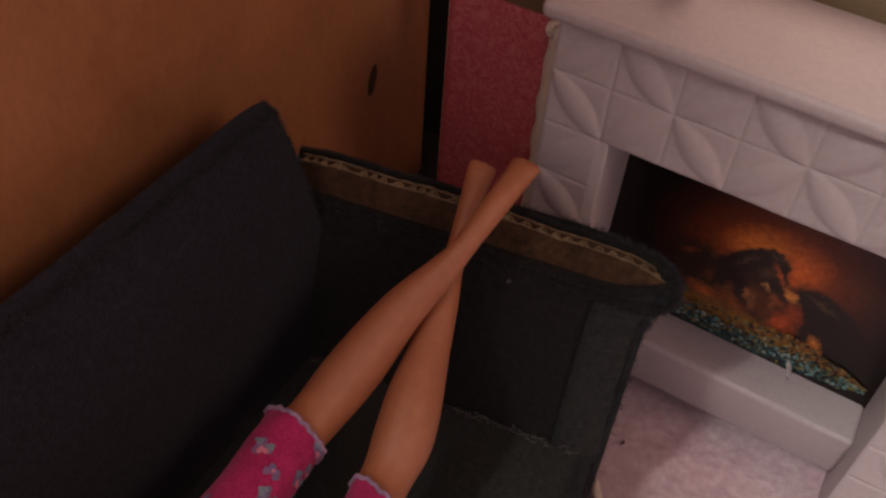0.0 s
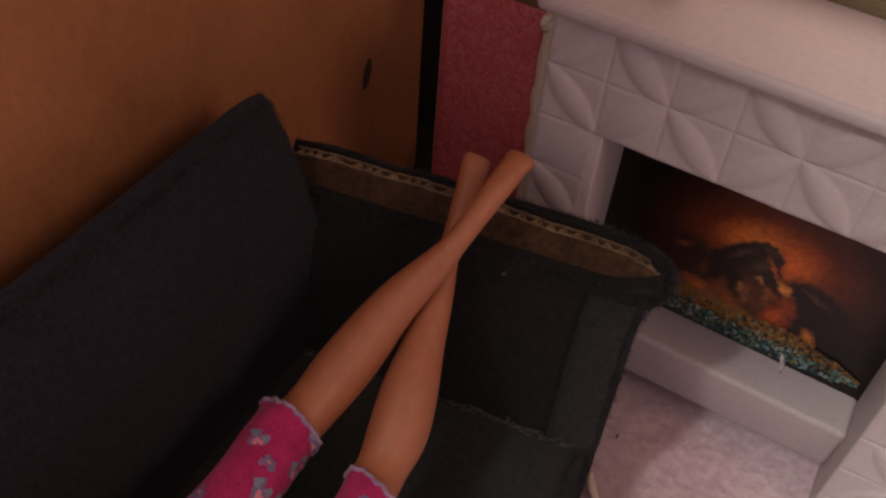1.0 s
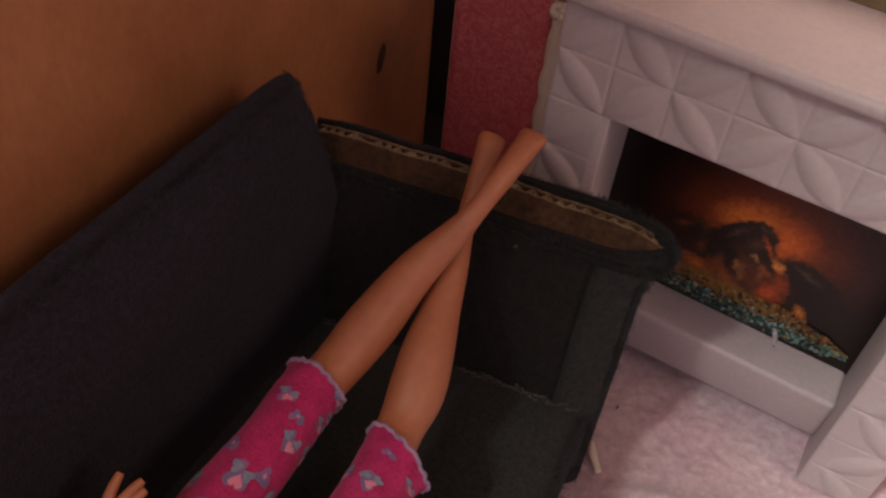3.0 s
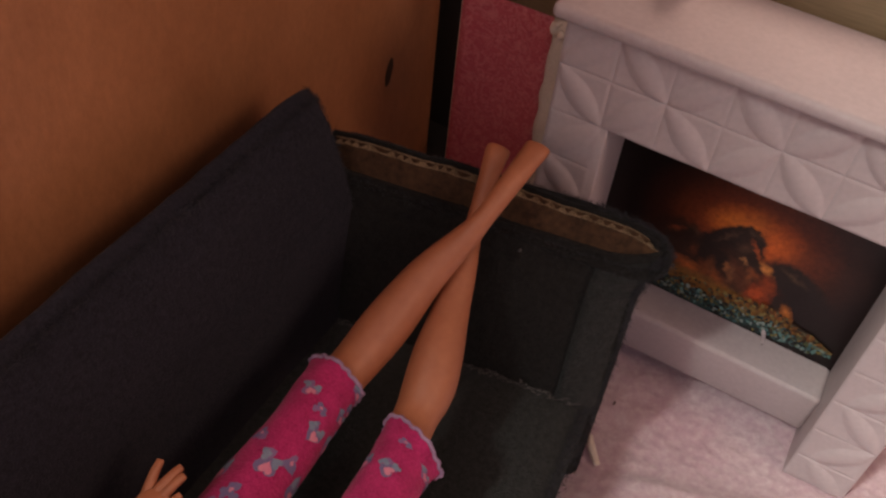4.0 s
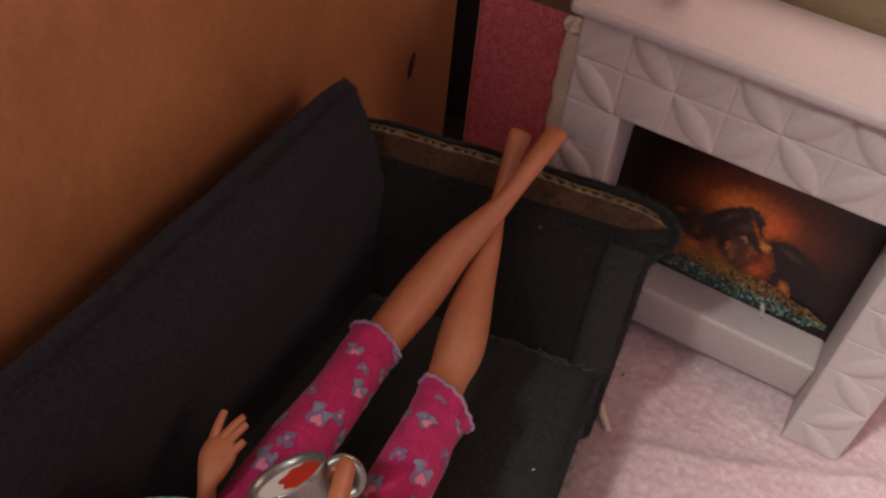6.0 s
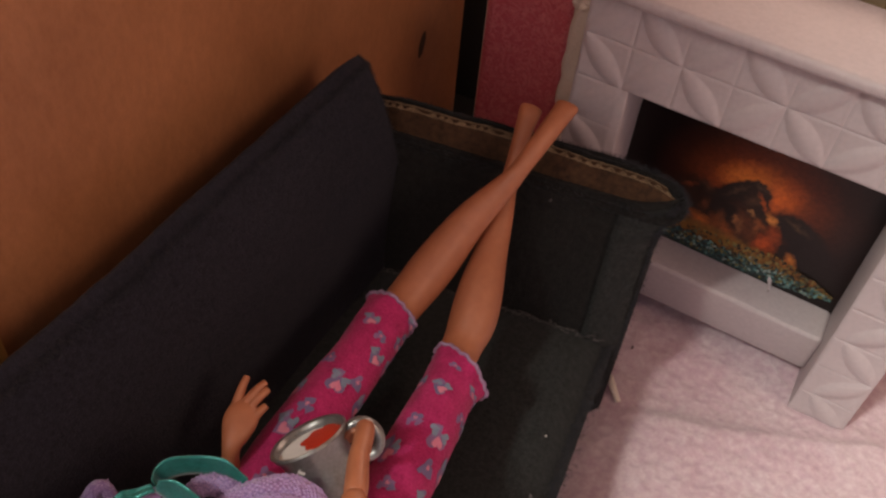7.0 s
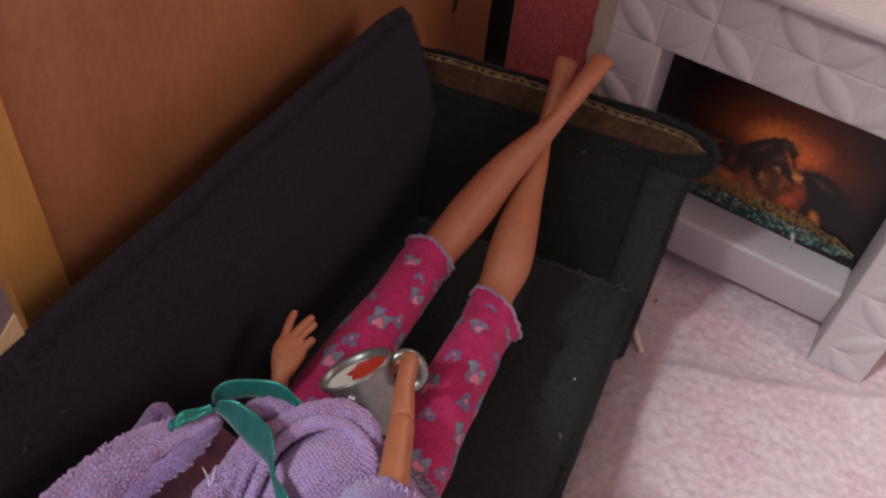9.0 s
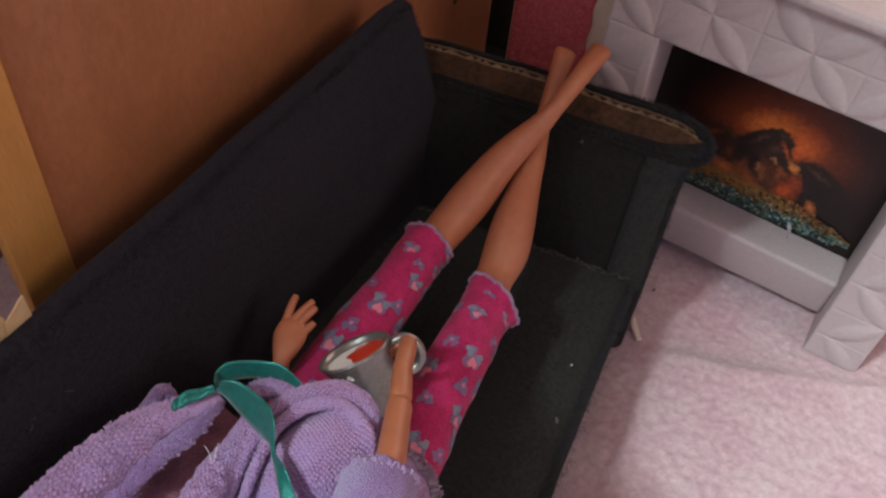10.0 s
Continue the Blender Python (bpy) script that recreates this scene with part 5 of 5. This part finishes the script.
    part("thread_tuft", fringe(bmesh.new(), [(x - 0.0004, y, 0.1300), (x, y, 0.1306), (x + 0.0004, y, 0.1300)], 5, 0.0013, 61, (0.1, 0.8, 0.5), 0.00012), CREAM, t, "tuft of loose white thread")
    # a corner of towelling against the backrest
    strip("robe_corner", [(-0.1280, -0.0340, 0.1055, 0.0030, 0.0030), (-0.1274, -0.0280, 0.1105, 0.0028, 0.0028), (-0.1264, -0.0244, 0.1128, 0.0024, 0.0025), (-0.1228, -0.0238, 0.1110, 0.0015, 0.0018)], 30, 16, 6, label="crumpled corner of towelling", frays=40)
    # the sleeve over the upper arm
    def wob(s, a):
        return 1 + 0.06 * wavy(s * 4, math.cos(a), math.sin(a), 2.2) + 0.05 * max(0, 0.1 - s) / 0.1 * math.sin(9 * a)
    sl = part("sleeve", tube([(-0.0555, -0.0250, 0.1350, 0.0095, 0.0098), (-0.0525, -0.0330, 0.1375, 0.0098, 0.0105), (-0.0490, -0.0430, 0.1395, 0.0105, 0.0108), (-0.0500, -0.0540, 0.1390, 0.0110, 0.0105), (-0.0570, -0.0660, 0.1360, 0.0100, 0.0100)], 50, 30, wobble=wob), FLAP, t, "wide frayed violet towelling sleeve")
    part("frayed_thread", fringe(bmesh.new(), [(-0.0555 + 0.0092 * math.cos(a) * 0.92, -0.0247 + 0.0092 * math.cos(a) * 0.4, 0.1350 + 0.0098 * math.sin(a)) for a in np.linspace(-0.4, 3.6, 9)], 90, 0.0013, 31, (-0.2, 0.8, 0.4)), FRAY, sl)["kind"] = "stuff"
    # frilled hem of the pyjama top beside the thigh
    line = spline([(-0.0680, 0.0000), (-0.0648, 0.0014), (-0.0614, 0.0026), (-0.0581, 0.0008), (-0.0545, -0.0008), (-0.0516, -0.0032), (-0.0496, -0.0058), (-0.0474, -0.0086)], 120)

    def skirt(u, v):
        p = line[int(round(u * 119))]
        q = (p[0] * (1 - v) + (-0.0640 + 0.008 * u) * v, p[1] * (1 - v) + (-0.0080 - 0.012 * u) * v)
        return Vector((q[0], q[1], 0.0972 + 0.0030 * math.sin(min(1.0, v * 2.2) * 1.5) + 0.0005 * wavy(u * 9, v * 6, 0, 1.0)))
    thick(part("skirt", sheet(skirt, 120, 20), TERRY, t, "thin lilac fabric over the thigh"), 0.0004, 0)

    def frill(u, v):
        p, wave = line[int(round(u * 239)) // 2], math.sin(u * 88 + 2 * wavy(u * 6, 0, 0, 1.0))
        return Vector((p[0] + 0.0016 * v + 0.0004 * wave * v, p[1] + 0.0022 * v + 0.0005 * math.cos(u * 62) * v, 0.0978 - 0.0006 * v + 0.0004 * wave * v))
    lace = part("frill", sheet(frill, 240, 6), LACE, t, "frilled grey-lilac lace hem")
    thick(lace, 0.0003, 0)
    part("lace_loop", fringe(bmesh.new(), [tuple(frill(k / 16, 0.9)) for k in range(17)], 110, 0.0009, 51, (0.4, 0.7, 0.3), 0.00026), LACE, lace)["kind"] = "stuff"


def ribbon():
    t = thing("satin_ribbon", -0.1066, -0.0220, 0.128, "narrow teal satin ribbon tied over the lilac robe", "ribbon")

    def band(name, rows, n=60):
        """rows: centre and half-width vector."""
        q = spline(rows, n)
        def fn(u, v):
            k = min(n - 1, int(round(u * (n - 1))))
            c, w = Vector(q[k][:3]), Vector(q[k][3:6])
            return c + w * (2 * v - 1) + Vector((0, 0, 0.0004 * math.sin(u * 17 + 1.5 * v) + 0.0003 * math.sin(v * 6)))
        thick(part(name, sheet(fn, n, 7), SATIN, t), 0.00022, 0)
    band("tail", [(-0.1048, -0.0235, 0.1335, 0.0002, 0.0007, 0.0016), (-0.1008, -0.0227, 0.1334, 0.0008, 0.0015, 0.0035), (-0.0943, -0.0239, 0.1338, 0.0010, 0.0020, 0.0038), (-0.0889, -0.0256, 0.1340, 0.0008, 0.0019, 0.0038), (-0.0849, -0.0280, 0.1340, 0.0003, 0.0012, 0.0025), (-0.0824, -0.0309, 0.1338, 0.0003, 0.0004, 0.0011), (-0.0800, -0.0327, 0.1335, 0.0006, 0.0004, 0.0014), (-0.0769, -0.0348, 0.1334, 0.0013, 0.0006, 0.0016), (-0.0730, -0.0380, 0.1335, 0.0018, 0.0006, 0.0012), (-0.0702, -0.0403, 0.1334, 0.0019, 0.0008, 0.0010)])
    band("loop", [(-0.1062, -0.0230, 0.1315, -0.0008, 0.0002, 0.0010), (-0.1079, -0.0205, 0.1305, -0.0010, 0.0007, 0.0019), (-0.1076, -0.0186, 0.1305, -0.0006, 0.0011, 0.0026), (-0.1050, -0.0157, 0.1305, -0.0004, 0.0012, 0.0027), (-0.1011, -0.0126, 0.1305, -0.0002, 0.0012, 0.0026), (-0.0963, -0.0107, 0.1304, 0.0001, 0.0011, 0.0024), (-0.0922, -0.0104, 0.1300, 0.0004, 0.0008, 0.0017), (-0.0895, -0.0104, 0.1295, 0.0005, 0.0006, 0.0013)])
    band("tail", [(-0.1061, -0.0236, 0.1312, -0.0008, 0.0004, 0.0006), (-0.1091, -0.0270, 0.1310, -0.0013, 0.0006, 0.0005), (-0.1112, -0.0303, 0.1306, -0.0013, 0.0006, 0.0009), (-0.1121, -0.0327, 0.1298, -0.0008, 0.0005, 0.0010), (-0.1125, -0.0341, 0.1282, -0.0006, 0.0002, 0.0004)])


bathrobe()
ribbon()
